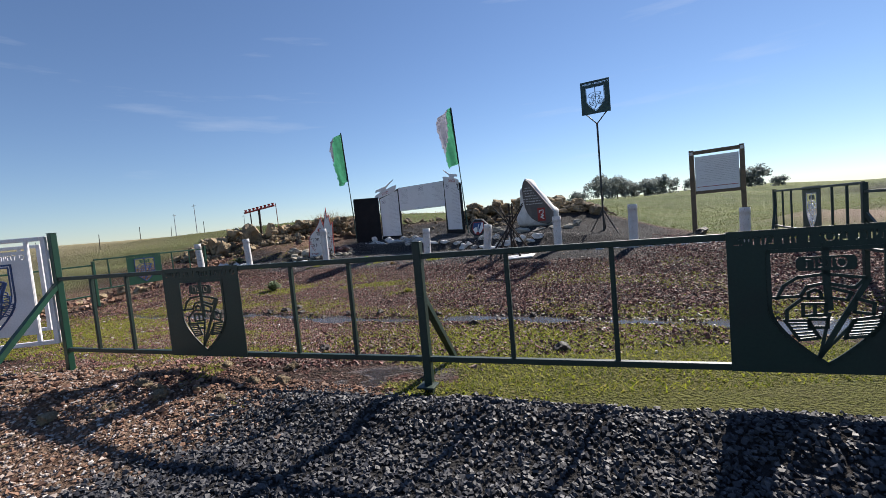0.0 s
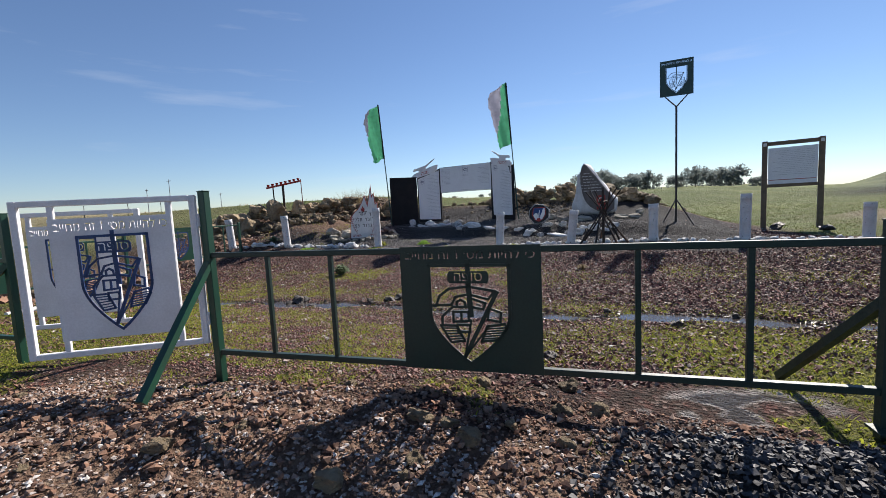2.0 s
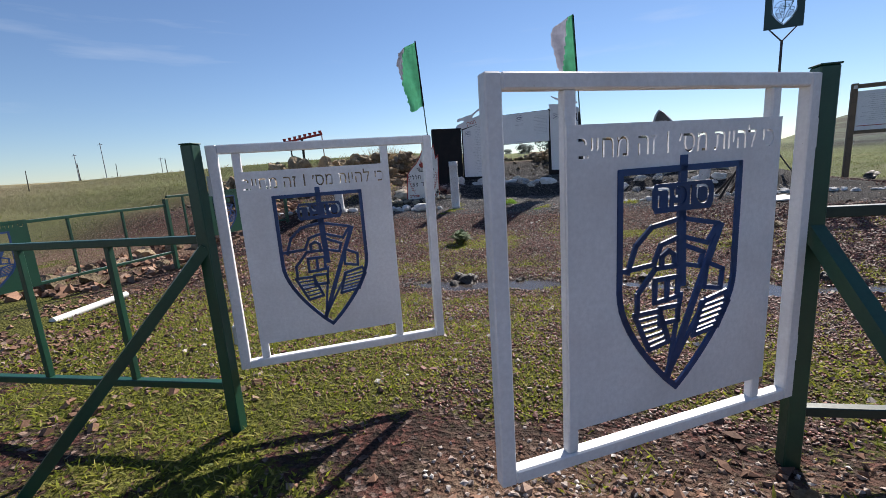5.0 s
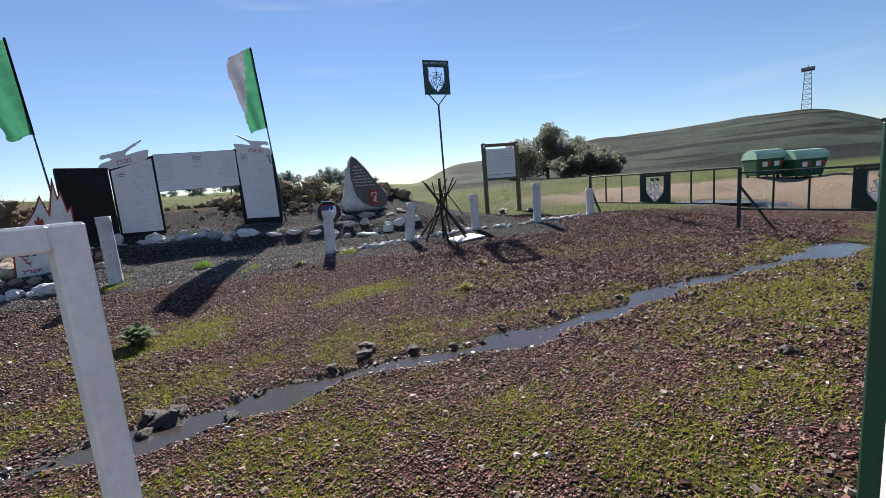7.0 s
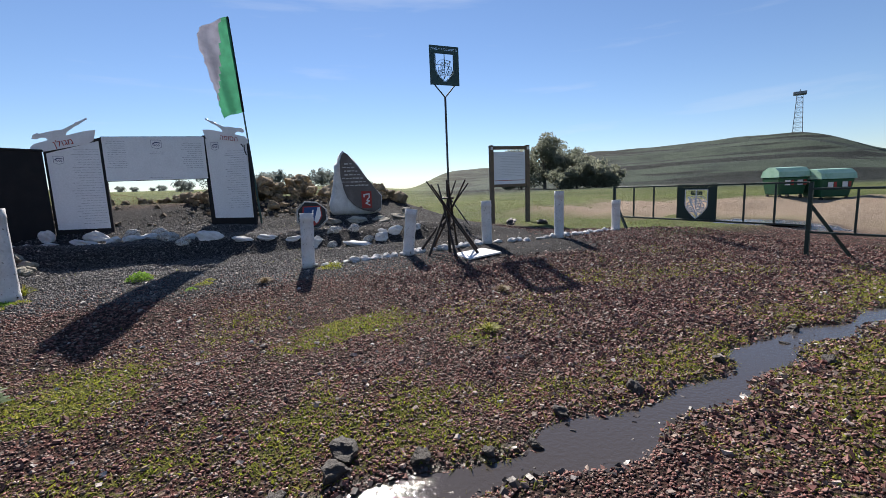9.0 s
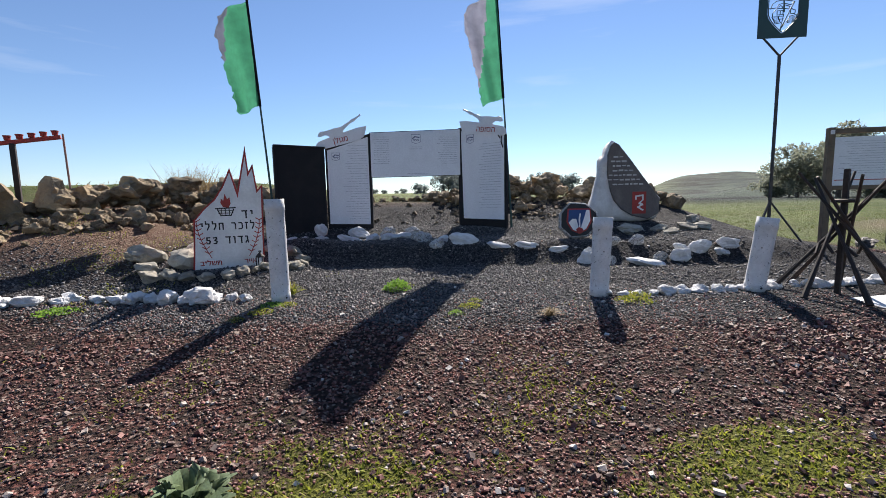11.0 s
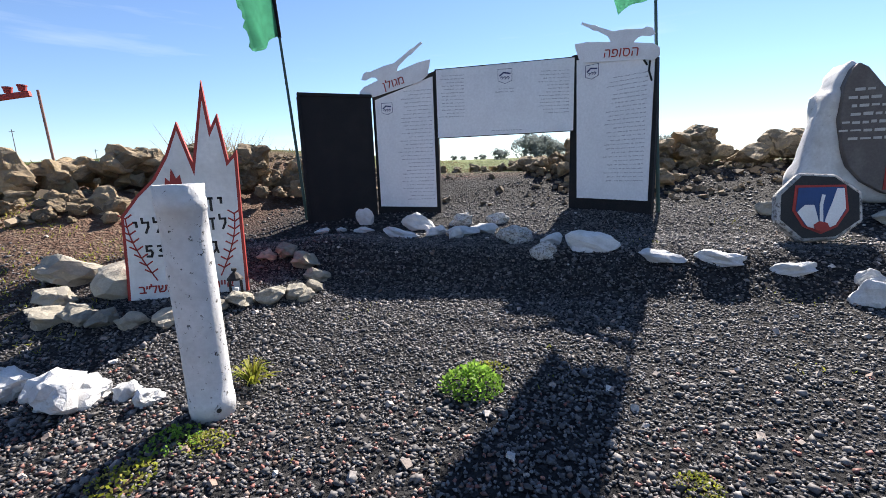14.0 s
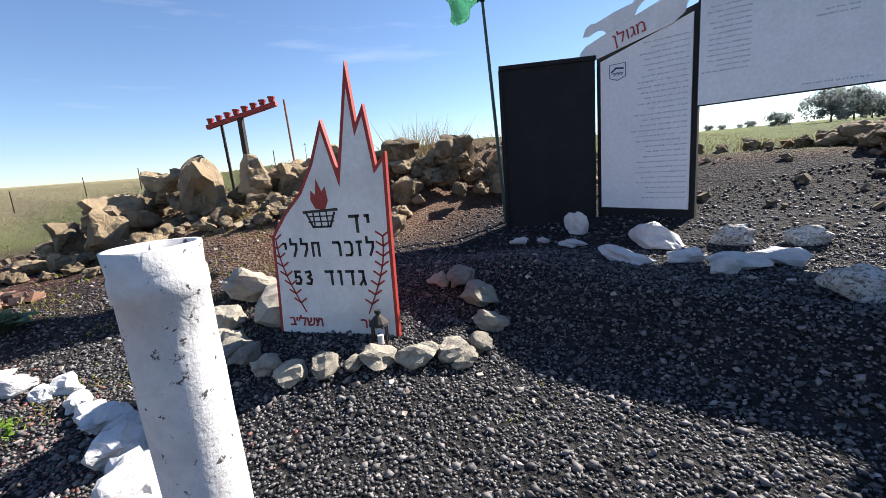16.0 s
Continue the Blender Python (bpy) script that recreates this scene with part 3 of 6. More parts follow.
def field_cover(x, y):
    u, v = uv(x, y)
    rr = np.hypot(x + 2, y - 9)
    road = smooth(9.6, 12.5, x + 0.8 * nz(x, y, 0.5, 2.0)) * smooth(26, 20, x) * smooth(18, 13, y)
    return (1 - 0.9 * road) * np.clip(smooth(6.8, 8.4, u) + smooth(0.6, 2.0, v) * smooth(-1.2, 0.4, u) + smooth(12, 17, rr) * (u > -9) + smooth(22, 30, rr), 0, 1)


def build_ground():
    rings = list(np.arange(0.15, 13.0, 0.11))
    while rings[-1] < 3200:
        rings.append(rings[-1] * 1.045 + 0.02)
    rings, seg = np.array(rings), 620
    a = np.linspace(0, 2 * np.pi, seg, endpoint=False)
    x = (-2 + rings[:, None] * np.cos(a)).ravel()
    y = (9 + rings[:, None] * np.sin(a)).ravel()
    x, y = np.append(x, -2.0), np.append(y, 9.0)
    z = land(x, y)
    n_r = len(rings)
    i, j = np.meshgrid(np.arange(n_r - 1), np.arange(seg), indexing="ij")
    k = (j + 1) % seg
    quads = np.stack([i * seg + j, (i + 1) * seg + j, (i + 1) * seg + k, i * seg + k], -1).reshape(-1, 4)
    c = n_r * seg
    fan = [(c, q, (q + 1) % seg) for q in range(seg)]
    me = bpy.data.meshes.new("ground")
    me.from_pydata(np.stack([x, y, z], 1).tolist(), [], quads.tolist() + fan)
    me.polygons.foreach_set("use_smooth", [True] * len(me.polygons))
    zone = me.attributes.new("zone", "FLOAT_COLOR", "POINT")
    fld = field_cover(x, y)
    zone.data.foreach_set("color", np.stack([black_cover(x, y), grass_cover(x, y) * (1 - 0.9 * black_cover(x, y)), dirt_cover(x, y), np.ones_like(x)], 1).astype("f").ravel())
    d = np.abs(y - puddle_mid(x))
    wet = (1 - smooth(puddle_half(x) * 0.9, puddle_half(x) + 0.25, d)) * smooth(-7.5, -6.8, x) * smooth(5.2, 4.2, x) * 0.8
    mud = 1.1 * np.exp(-(((x + 0.8) / 0.75) ** 2 + ((y - 4.0) / 0.36) ** 2) * 1.2) * smooth(-0.45, 0.0, nz(x, y, 6, 3))
    pool = 1 - smooth(0.55, 1.0, ((x - 10.2) / 1.1) ** 2 + ((y - 7.0) / 1.9) ** 2 + 0.3 * nz(x, y, 3.0))
    u_, v_ = uv(x, y)
    damp = (0.16 + 0.14 * nz(x, y, 1.3, 7.0)) * smooth(-3.6, -5.0, u_) * smooth(-8.9, -8.2, u_) * (np.hypot(x, y - 7) < 14)
    az = np.degrees(np.arctan2(x + 4, y - 7))
    rr = np.hypot(x + 4, y - 7)
    hill = smooth(42, 75, rr) * smooth(44, 54, az)
    fo = me.attributes.new("field", "FLOAT_COLOR", "POINT")
    fo.data.foreach_set("color", np.stack([fld, np.clip(wet + mud + pool + damp, 0, 1), hill, np.ones_like(x)], 1).astype("f").ravel())
    ob = part("ground", me, M_GROUND)
    return tagged(ob, "reddish earth yard with short grass, gravel and open fields around it", "ground", kind="structure")


build_ground()


def build_puddle():
    xs = np.linspace(-7.2, 5.0, 160)
    verts, faces = [], []
    for x in xs:
        m_, h_ = float(puddle_mid(x)), float(puddle_half(x)) * 2.2 + 0.15
        for k in range(5):
            yy = m_ + h_ * (k / 2 - 1)
            verts.append((x, yy, -0.083))
    for i in range(len(xs) - 1):
        for k in range(4):
            p = i * 5 + k
            faces.append((p, p + 5, p + 6, p + 1))
    me = bpy.data.meshes.new("puddle")
    me.from_pydata(verts, [], faces)
    return tagged(part("puddle", me, M_WATER, smooth=True), "shallow runnel of muddy rainwater crossing the yard", "water", kind="structure")


build_puddle()


def build_pool():
    """Standing rainwater on the track beyond the side fence."""
    bm = bmesh.new()
    z = lift(10.2, 7.3) + 0.025
    ring = [bm.verts.new((10.2 + (0.95 + 0.14 * math.sin(3 * a)) * math.cos(a), 7.3 + (1.4 + 0.2 * math.sin(2 * a + 1)) * math.sin(a), z)) for a in (2 * math.pi * k / 40 for k in range(40))]
    bm.faces.new(ring)
    return tagged(part("pool", bm, M_WATER), "shallow pool of rainwater on the dirt track", "water", kind="structure")


build_pool()


# ---- fence, gate and their cut-out crests ----
def shield(w, h, n=10):
    """A shield outline, flat on top, pointed below, with its top edge's middle at the origin."""
    right = [(w / 2, 0), (w / 2, -0.5 * h)]
    for i in range(1, n):
        t = i / n
        right.append((w / 2 * math.cos(t * math.pi / 2) ** 0.9, -0.5 * h - 0.5 * h * t ** 1.1))
    return [(-w / 2, 0)] + right[:1] + right[1:] + [(0, -h)] + [(-x, z) for x, z in right[::-1]][:-1]


def crest_art(w, h, material, parent, thick, weight=1.0):
    """The line work inside a shield: rim, bolt, tower, arcs and ribbed hulls, as plain shapes."""
    bm = bmesh.new()
    rim = [(x * 0.97, z * 0.98 - 0.006) for x, z in shield(w, h)]
    stroke(rim + rim[:1], 0.018 * weight * w / 0.5, -thick, thick, bm)
    s = lambda pts, wd=0.014: stroke([(x * w, z * h) for x, z in pts], wd * weight * w / 0.5, -thick, thick, bm)
    s([(0.0, 0.03), (0.0, -0.2)], 0.026)
    s([(0.0, -0.2), (0.02, -0.5)], 0.03)
    s([(-0.42, -0.42), (-0.36, -0.31), (-0.24, -0.24), (-0.03, -0.22)])
    s([(-0.21, -0.39), (-0.16, -0.32), (-0.04, -0.3)])
    s([(-0.46, -0.41), (-0.21, -0.4)])
    s([(-0.15, -0.42), (-0.15, -0.37), (-0.1, -0.35), (-0.05, -0.37), (-0.04, -0.42)])
    s([(0.02, -0.22), (0.32, -0.26), (0.23, -0.34), (0.03, -0.3)])
    s([(0.05, -0.34), (0.2, -0.38), (0.17, -0.44), (0.04, -0.42)])
    s([(0.34, -0.27), (0.16, -0.55), (-0.07, -0.92)], 0.022)
    s([(0.24, -0.6), (-0.07, -0.92)], 0.012)
    s([(0.02, -0.55), (-0.07, -0.92)], 0.012)
    s([(-0.34, -0.6), (-0.34, -0.52), (-0.2, -0.42), (-0.02, -0.42)])
    s([(-0.2, -0.47), (-0.01, -0.47), (-0.01, -0.56), (-0.2, -0.57), (-0.2, -0.47)])
    s([(-0.1, -0.47), (-0.1, -0.57)])
    s([(-0.15, -0.6), (-0.15, -0.67), (0.0, -0.67), (0.0, -0.6), (-0.15, -0.6)])
    s([(0.24, -0.43), (0.38, -0.47), (0.37, -0.56), (0.22, -0.54), (0.24, -0.43)])
    s([(-0.36, -0.61), (-0.16, -0.61), (-0.07, -0.76), (-0.24, -0.78), (-0.36, -0.61)])
    s([(0.21, -0.61), (0.42, -0.58), (0.45, -0.63), (0.36, -0.74), (0.14, -0.76), (0.21, -0.61)])
    for i in range(1, 6):
        t = i / 6
        s([(-0.36 + 0.12 * t, -0.61 - 0.17 * t), (-0.16 + 0.09 * t, -0.61 - 0.15 * t)], 0.008)
        s([(0.21 - 0.07 * t, -0.61 - 0.15 * t), (0.44 - 0.08 * t, -0.59 - 0.15 * t)], 0.008)
    return part("emblem_outline", bm, material, parent, "thin cut metal emblem strips")


def crest(parent, x0, z0, w, h, sheet, art, letter):
    """A sheet with its shield opening, line work and cut words; x0, z0 is its lower left corner."""
    sw, sh = w * 0.585, h * 0.8
    cx, zt = x0 + w / 2, z0 + h * 0.855
    hole = [(cx + x, zt + z) for x, z in shield(sw, sh)]
    outline = [(x0, z0), (x0 + w, z0), (x0 + w, z0 + h), (x0, z0 + h)]
    me = cut_plate(outline, [hole], 0.006, "כי להיות מס׳ 1 זה מחייב", h * 0.1, cx, z0 + h * 0.93, w * 0.92)
    pl = part("crest_sheet", me, sheet, parent, "sheet metal with a shield opening and cut-through words")
    em = crest_art(sw, sh, art, pl, 0.004, 1.1)
    em.matrix_basis = pose(cx, 0, zt)
    a, c = 0.25 * sw, 0.06 * sh
    pill = [(cx + u_ * a, zt - 0.125 * sh + v_ * c) for u_, v_ in ((-1, -0.5), (-0.9, -1), (0.9, -1), (1, -0.5), (1, 0.5), (0.9, 1), (-0.9, 1), (-1, 0.5))]
    wd = part("word_plate", cut_plate(pill, [], 0.004, "סופה", sh * 0.135, cx, zt - 0.12 * sh), letter, pl, "small plate with a cut-through word")
    wd.matrix_basis = pose(0, -0.007, 0)
    return pl


RAIL_LO, RAIL_HI, SECTION = 0.0, 0.80, 4.374
FD = Vector((0.942, -0.335))
GATE_R = Vector((-4.43, 5.0))


def span(a, b):
    return math.hypot(b[0] - a[0], b[1] - a[1])


def on_fence(s):
    p = GATE_R + FD * s
    return p.x, p.y


def fence_section(m, green, letter, length=SECTION, bars=None, at=1.66, art=None):
    """One welded section between two posts; z is measured from the lower rail."""
    f = thing("fence_section", "low green steel fence section with thin bars and crest sheet", "fence", m, "yard fence sections")
    part("top_rail", box(0.03, -0.022, RAIL_HI - 0.02, length - 0.03, 0.022, RAIL_HI + 0.02), green, f)
    part("bottom_rail", box(0.03, -0.022, -0.02, length - 0.03, 0.022, 0.02), green, f)
    bars = bars or ([k * length / SECTION for k in (0.55, 1.1, 3.17, 3.75)] if length > 3 else [0.55, 1.1, 1.65])
    for x in bars:
        part("bar", box(x - 0.016, -0.016, 0.02, x + 0.016, 0.016, RAIL_HI - 0.02, 0.003), green, f)
    if length > 3:
        crest(f, at * length / SECTION, -0.02, 0.95, RAIL_HI + 0.05, green, art or green, letter).location.y = -0.028
    return f


def fence_post(x, y, z0, z1, green, brace=None, size=0.032, plate_foot=False, world_foot=None):
    p = thing("fence_post", "square green steel fence post set in the ground", "post", pose(x, y, 0, 0, 0, math.degrees(math.atan2(FD.y, FD.x))), "yard fence posts")
    part("shaft", box(-size, -size, z0, size, size, z1, 0.005), green, p)
    part("cap", box(-size - 0.003, -size - 0.003, z1, size + 0.003, size + 0.003, z1 + 0.006, 0.002), green, p)
    if world_foot:
        brace = p.matrix_basis.inverted() @ Vector(world_foot)
    if brace:
        (bx, by, bz), top = brace, min(1.1, z1 * 0.7 + z0 * 0.3)
        part("brace", rod((0, -size * 0.5, top), (bx, by, bz), 0.026, square=True), green, p, "slanting square-tube brace")
    if plate_foot:
        part("foot_plate", box(-0.07, -0.1, 0.15, 0.07, 0.03, 0.165, 0.002), green, p, "small welded steel plate")
    return p


rail_z = 0.36
END = SECTION + 4.78
fence_section(along(on_fence(0), on_fence(SECTION), rail_z), M_DGREEN, M_DGREEN)
fence_section(along(on_fence(SECTION), on_fence(END), rail_z), M_DGREEN, M_DGREEN, 4.78, [0.68, 1.38, 3.7, 4.25], 1.85)
fence_post(*on_fence(0), 0.0, 1.67, M_GREEN, world_foot=(-4.56, 4.2, 0.3))
fence_post(*on_fence(SECTION), -0.05, 1.27, M_DGREEN, world_foot=(-0.1, 4.44, 0.06), plate_foot=True)
CORNER = Vector(on_fence(END))
fence_post(CORNER.x, CORNER.y, -0.1, 1.3, M_DGREEN)
SD = Vector((0.427, 0.904))


def side(k):
    p = CORNER if k == 0 else Vector((3.81, 2.07)) + SD * (0.07 + 4.54 * k)
    return p.x, p.y


for k in (0, 1):
    s_ = fence_section(along(side(k), side(k + 1), 0.5 + 0.12 * k), M_DGREEN, M_DGREEN, span(side(k), side(k + 1)), art=M_PANEL)
fence_post(*side(1), 0.0, 1.42, M_DGREEN, (0.35, -0.55, 0.02))
fence_post(*side(2), 0.1, 1.46, M_DGREEN, (-0.35, -0.75, 0.12))
GATE_L = Vector((-6.87, 5.97))
LCORNER = GATE_L + Vector((-0.942, 0.335)) * 4.78
fence_section(along(LCORNER, GATE_L, 0.34), M_GREEN, M_GREEN, 4.78, [0.55, 1.15, 3.58, 4.18], 1.79, art=M_BLUE)
fence_post(GATE_L.x, GATE_L.y, 0.0, 1.605, M_GREEN, world_foot=(-7.72, 5.62, 0.05))
fence_post(LCORNER.x, LCORNER.y, 0.0, 1.2, M_GREEN)
L2 = LCORNER + SD * 4.42
L3 = L2 + SD * 3.2
fence_section(along(LCORNER, L2, 0.3), M_GREEN, M_GREEN, 4.42, [0.5, 1.0, 2.9, 3.65], 1.46, art=M_BLUE)
fence_section(along(L2, L3, 0.44), M_GREEN, M_GREEN, 3.2, [0.35, 2.1, 2.65], 1.09, art=M_BLUE)
fence_post(L2.x, L2.y, 0.0, 1.2, M_GREEN)
fence_post(L3.x, L3.y, 0.2, 1.32, M_GREEN)


def gate_leaf(m, w, flip, label, c0=0.19, cw=0.665):
    g = thing("gate_leaf", label, "gate", m, "yard gate leaves")
    h, t = 1.2, 0.022
    part("stile", box(0, -t, 0, 0.05, t, h, 0.005), M_WHITE, g)
    part("stile", box(w - 0.05, -t, 0, w, t, h, 0.005), M_WHITE, g)
    part("top_rail", box(0.05, -t, h - 0.045, w - 0.05, t, h, 0.005), M_WHITE, g)
    part("bottom_rail", box(0.05, -t, 0, w - 0.05, t, 0.045, 0.005), M_WHITE, g)
    for x in ((c0 + 0.015) * w, (c0 + cw - 0.015) * w):
        part("inner_bar", box(x - 0.02, -t * 0.7, 0.045, x + 0.02, t * 0.7, h - 0.045, 0.004), M_WHITE, g)
    c = crest(g, c0 * w, 0.13, cw * w, 0.93, M_WHITE, M_BLUE, M_BLUE)
    c.location.y = -0.024
    for z in (0.2, 1.0):
        xh = 0.0 if flip else w
        part("hinge", rod((xh, 0, z - 0.05), (xh, 0, z + 0.05), 0.018), M_WHITE, g)
    return g


gate_leaf(along((-6.82, 6.02), (-5.68, 6.15), 0.4), 1.16, True, "white steel gate leaf with blue cut crest, nearly closed", 0.1, 0.68)
gate_leaf(along((-5.72, 4.79), (-4.47, 4.985), 0.445), 1.25, False, "white steel gate leaf with blue cut crest, standing ajar")


# ---- the black and white name wall ----
def name_lines(parent, spans, h0, h1, rows, seed, y):
    """Rows of print too small to read, as marks grouped in words."""
    rnd = random.Random(seed)
    for x0, x1 in spans:
        bm = bmesh.new()
        for i in range(rows):
            z = h1 - (h1 - h0) * (i + 0.5) / rows
            ln = (x1 - x0) * rnd.uniform(0.72, 1.0)
            x = x1
            while x > x1 - ln:
                wd = rnd.uniform(0.03, 0.075)
                e = x
                while e > x - wd:
                    lw, lo = rnd.uniform(0.007, 0.012), rnd.choice((0.004, 0.006, 0.006, 0.009))
                    box(e - lw, y - 0.0015, z - lo, e, y, z + rnd.choice((0.0065, 0.0065, 0.001)), 0, bm)
                    e -= lw + 0.005
                x -= wd + 0.018
        tagged(part("printed_text", bm, M_INK, parent), "small grey printed lines", kind="stuff")


def badge(parent, x, z, s, y):
    part("badge_plate", plate([(x + a * s, z + b * s) for a, b in ((-0.5, 0.5), (0.5, 0.5), (0.5, -0.3), (0, -0.5), (-0.5, -0.3))], y - 0.003, y), M_PANEL, parent)
    bm = bmesh.new()
    loop = [(x + a * s, z + b * s) for a, b in ((-0.5, 0.5), (0.5, 0.5), (0.5, -0.3), (0, -0.5), (-0.5, -0.3), (-0.5, 0.5))]
    stroke(loop, 0.006, y - 0.006, y - 0.003, bm)
    stroke([(x - 0.36 * s, z + 0.05 * s), (x - 0.1 * s, z + 0.26 * s), (x + 0.36 * s, z + 0.18 * s)], 0.1 * s, y - 0.006, y - 0.003, bm)
    for k in (-0.22, 0.0, 0.22):
        stroke([(x + k * s - 0.1 * s, z - 0.1 * s), (x + k * s, z - 0.02 * s), (x + k * s + 0.1 * s, z - 0.1 * s), (x + k * s, z - 0.2 * s)], 0.05 * s, y - 0.006, y - 0.003, bm)
    part("badge_print", bm, M_NAVY, parent, "navy printed badge shapes")


PA, PB, PC, PD = (-2.72, 18.72), (-1.87, 18.30), (0.08, 17.74), (0.63, 16.82)


wl_ = span(PA, PB)
w1 = thing("name_board", "tall white name panel on a black backing board", "memorial board", along(PA, PB, 0.0), "memorial name boards")
part("backing", plate([(-0.05, 0.75), (wl_ + 0.02, 0.75), (wl_ + 0.02, 2.98), (-0.05, 2.70)], 0.012, 0.09, 0.004), M_BLACK, w1)
part("name_panel", plate([(0, 1.02), (wl_ - 0.035, 1.0), (wl_ - 0.035, 2.90), (0, 2.63)], -0.004, 0.012), M_PANEL, w1, "white printed sheet")
name_lines(w1, [(wl_ * 0.42, wl_ * 0.93)], 1.1, 2.75, 30, 3, -0.004)
badge(w1, 0.19, 2.49, 0.17, -0.004)
wm = span(PB, PC)
w2 = thing("name_board", "wide white name panel bridging two side panels", "memorial board", along(PB, PC, 0.0), "memorial name boards")
part("name_panel", plate([(0.02, 2.03), (wm - 0.03, 2.06), (wm - 0.03, 3.06), (0.02, 2.98)], -0.004, 0.012), M_PANEL, w2, "white printed sheet")
part("backing", plate([(0.0, 2.02), (wm, 2.05), (wm, 3.075), (0.0, 2.995)], 0.012, 0.05), M_BLACK, w2)
name_lines(w2, [(0.08, 0.42), (wm - 0.5, wm - 0.1)], 2.3, 2.92, 13, 5, -0.004)
name_lines(w2, [(wm * 0.44, wm * 0.56)], 2.62, 2.7, 2, 6, -0.004)
name_lines(w2, [(wm * 0.36, wm * 0.62)], 2.08, 2.12, 1, 7, -0.004)
badge(w2, wm * 0.5, 2.85, 0.2, -0.004)
wr = span(PC, PD)
w3 = thing("name_board", "tall white name panel on a black backing standing on the gravel", "memorial board", along(PC, PD, 0.0), "memorial name boards")
part("backing", plate([(-0.09, 0.7), (wr + 0.05, 0.66), (wr + 0.05, 2.2), (wr + 0.02, 2.86), (-0.02, 3.1), (-0.09, 3.1)], 0.012, 0.1, 0.004), M_BLACK, w3)
part("name_panel", plate([(0.05, 1.08), (wr, 1.06), (wr, 2.86), (0.0, 3.02)], -0.004, 0.012), M_PANEL, w3, "white printed sheet")
name_lines(w3, [(wr * 0.45, wr * 0.93)], 1.3, 2.72, 26, 8, -0.004)
badge(w3, 0.24, 2.82, 0.19, -0.004)
part("ribbon", stroke([(wr - 0.09, 2.78), (wr - 0.13, 2.84), (wr - 0.05, 2.86), (wr - 0.06, 2.7), (wr - 0.02, 2.58)], 0.02, -0.02, -0.006), M_BLACK, w3, "black ribbon loop")
bw = thing("black_screen", "plain black painted sheet screen with a folded top edge", "screen", along((-3.82, 18.54), PA, 0.0))
wb = span((-3.82, 18.54), PA)
part("sheet", box(0, 0.0, 0.75, wb - 0.06, 0.05, 2.68, 0.006), M_BLACK, bw)
part("top_fold", box(-0.01, -0.02, 2.66, wb - 0.05, 0.08, 2.71, 0.006), M_BLACK, bw)
part("side_fold", box(-0.015, -0.02, 0.75, 0.03, 0.09, 2.66, 0.006), M_BLACK, bw)


def tank_cutout(m, word, flip, tilt, wx):
    t = thing("tank_cutout", "white flat metal tank silhouette with red word above a name board", "silhouette", m @ pose(0, 0, 0, 0, tilt, 0), "tank silhouettes")
    k = -1 if flip else 1
    hull = [(-0.6, 0.06), (-0.53, 0.0), (-0.42, 0.02), (0.38, 0.02), (0.5, 0.07), (0.57, 0.2), (0.6, 0.27), (0.42, 0.285), (0.2, 0.27), (0.02, 0.255), (-0.25, 0.23), (-0.5, 0.2), (-0.58, 0.15)]
    turret = [(-0.24, 0.225), (0.06, 0.25), (0.1, 0.31), (0.13, 0.34), (0.07, 0.385), (-0.1, 0.395), (-0.34, 0.38), (-0.38, 0.4), (-0.45, 0.38), (-0.5, 0.31), (-0.44, 0.285), (-0.34, 0.3), (-0.28, 0.28)]
    gun = [(0.05, 0.385), (0.1, 0.32), (0.3, 0.42), (0.34, 0.42), (0.41, 0.46), (0.54, 0.515), (0.53, 0.545), (0.4, 0.5), (0.32, 0.485), (0.27, 0.46)]
    part("hull", plate([(x * k, z) for x, z in hull], -0.012, 0.0), M_WHITE, t)
    part("turret", plate([(x * k, z) for x, z in turret], -0.015, -0.003), M_WHITE, t)
    part("gun_barrel", plate([(x * k, z) for x, z in gun], -0.011, 0.001), M_WHITE, t)
    w = part("word", lettering(word, 0.17, 0.003, wx, 0.12), M_RED, t, "red painted word")
    w.location.y = -0.019


tank_cutout(along(PA, PB, 0.0) @ pose(wl_ * 0.39, -0.02, 2.735), "מגולן", False, -12.5, -0.02)
tank_cutout(along(PC, PD, 0.0) @ pose(wr * 0.5, -0.02, 2.88), "הסופה", True, 8, 0.1)


# ---- flame-shaped white memorial ----
FA, FB = (-5.04, 15.78), (-4.14, 15.78)
fm = thing("flame_memorial", "white flame-shaped memorial slab with red edges and painted words", "memorial", along(FA, FB, 0.58))
fl = [(-0.035, -0.04), (-0.01, 0.25), (0.02, 0.7), (0.15, 0.86), (0.29, 0.99), (0.4, 1.165), (0.515, 1.43), (0.595, 1.1), (0.733, 1.745), (0.76, 1.38), (0.82, 1.49), (0.863, 1.12), (0.935, 1.2), (0.916, 0.67), (0.9, -0.04)]
bm = plate(fl, 0.0, 0.035)
front = min(bm.faces, key=lambda f: f.calc_center_median().y)
for f in bm.faces:
    f.material_index = 1
ins = bmesh.ops.inset_region(bm, faces=[front], thickness=0.022, use_even_offset=True)
for f in ins["faces"]:
    f.material_index = 1
front.material_index = 0
part("slab", bm, [M_MASONRY, M_RED], fm)
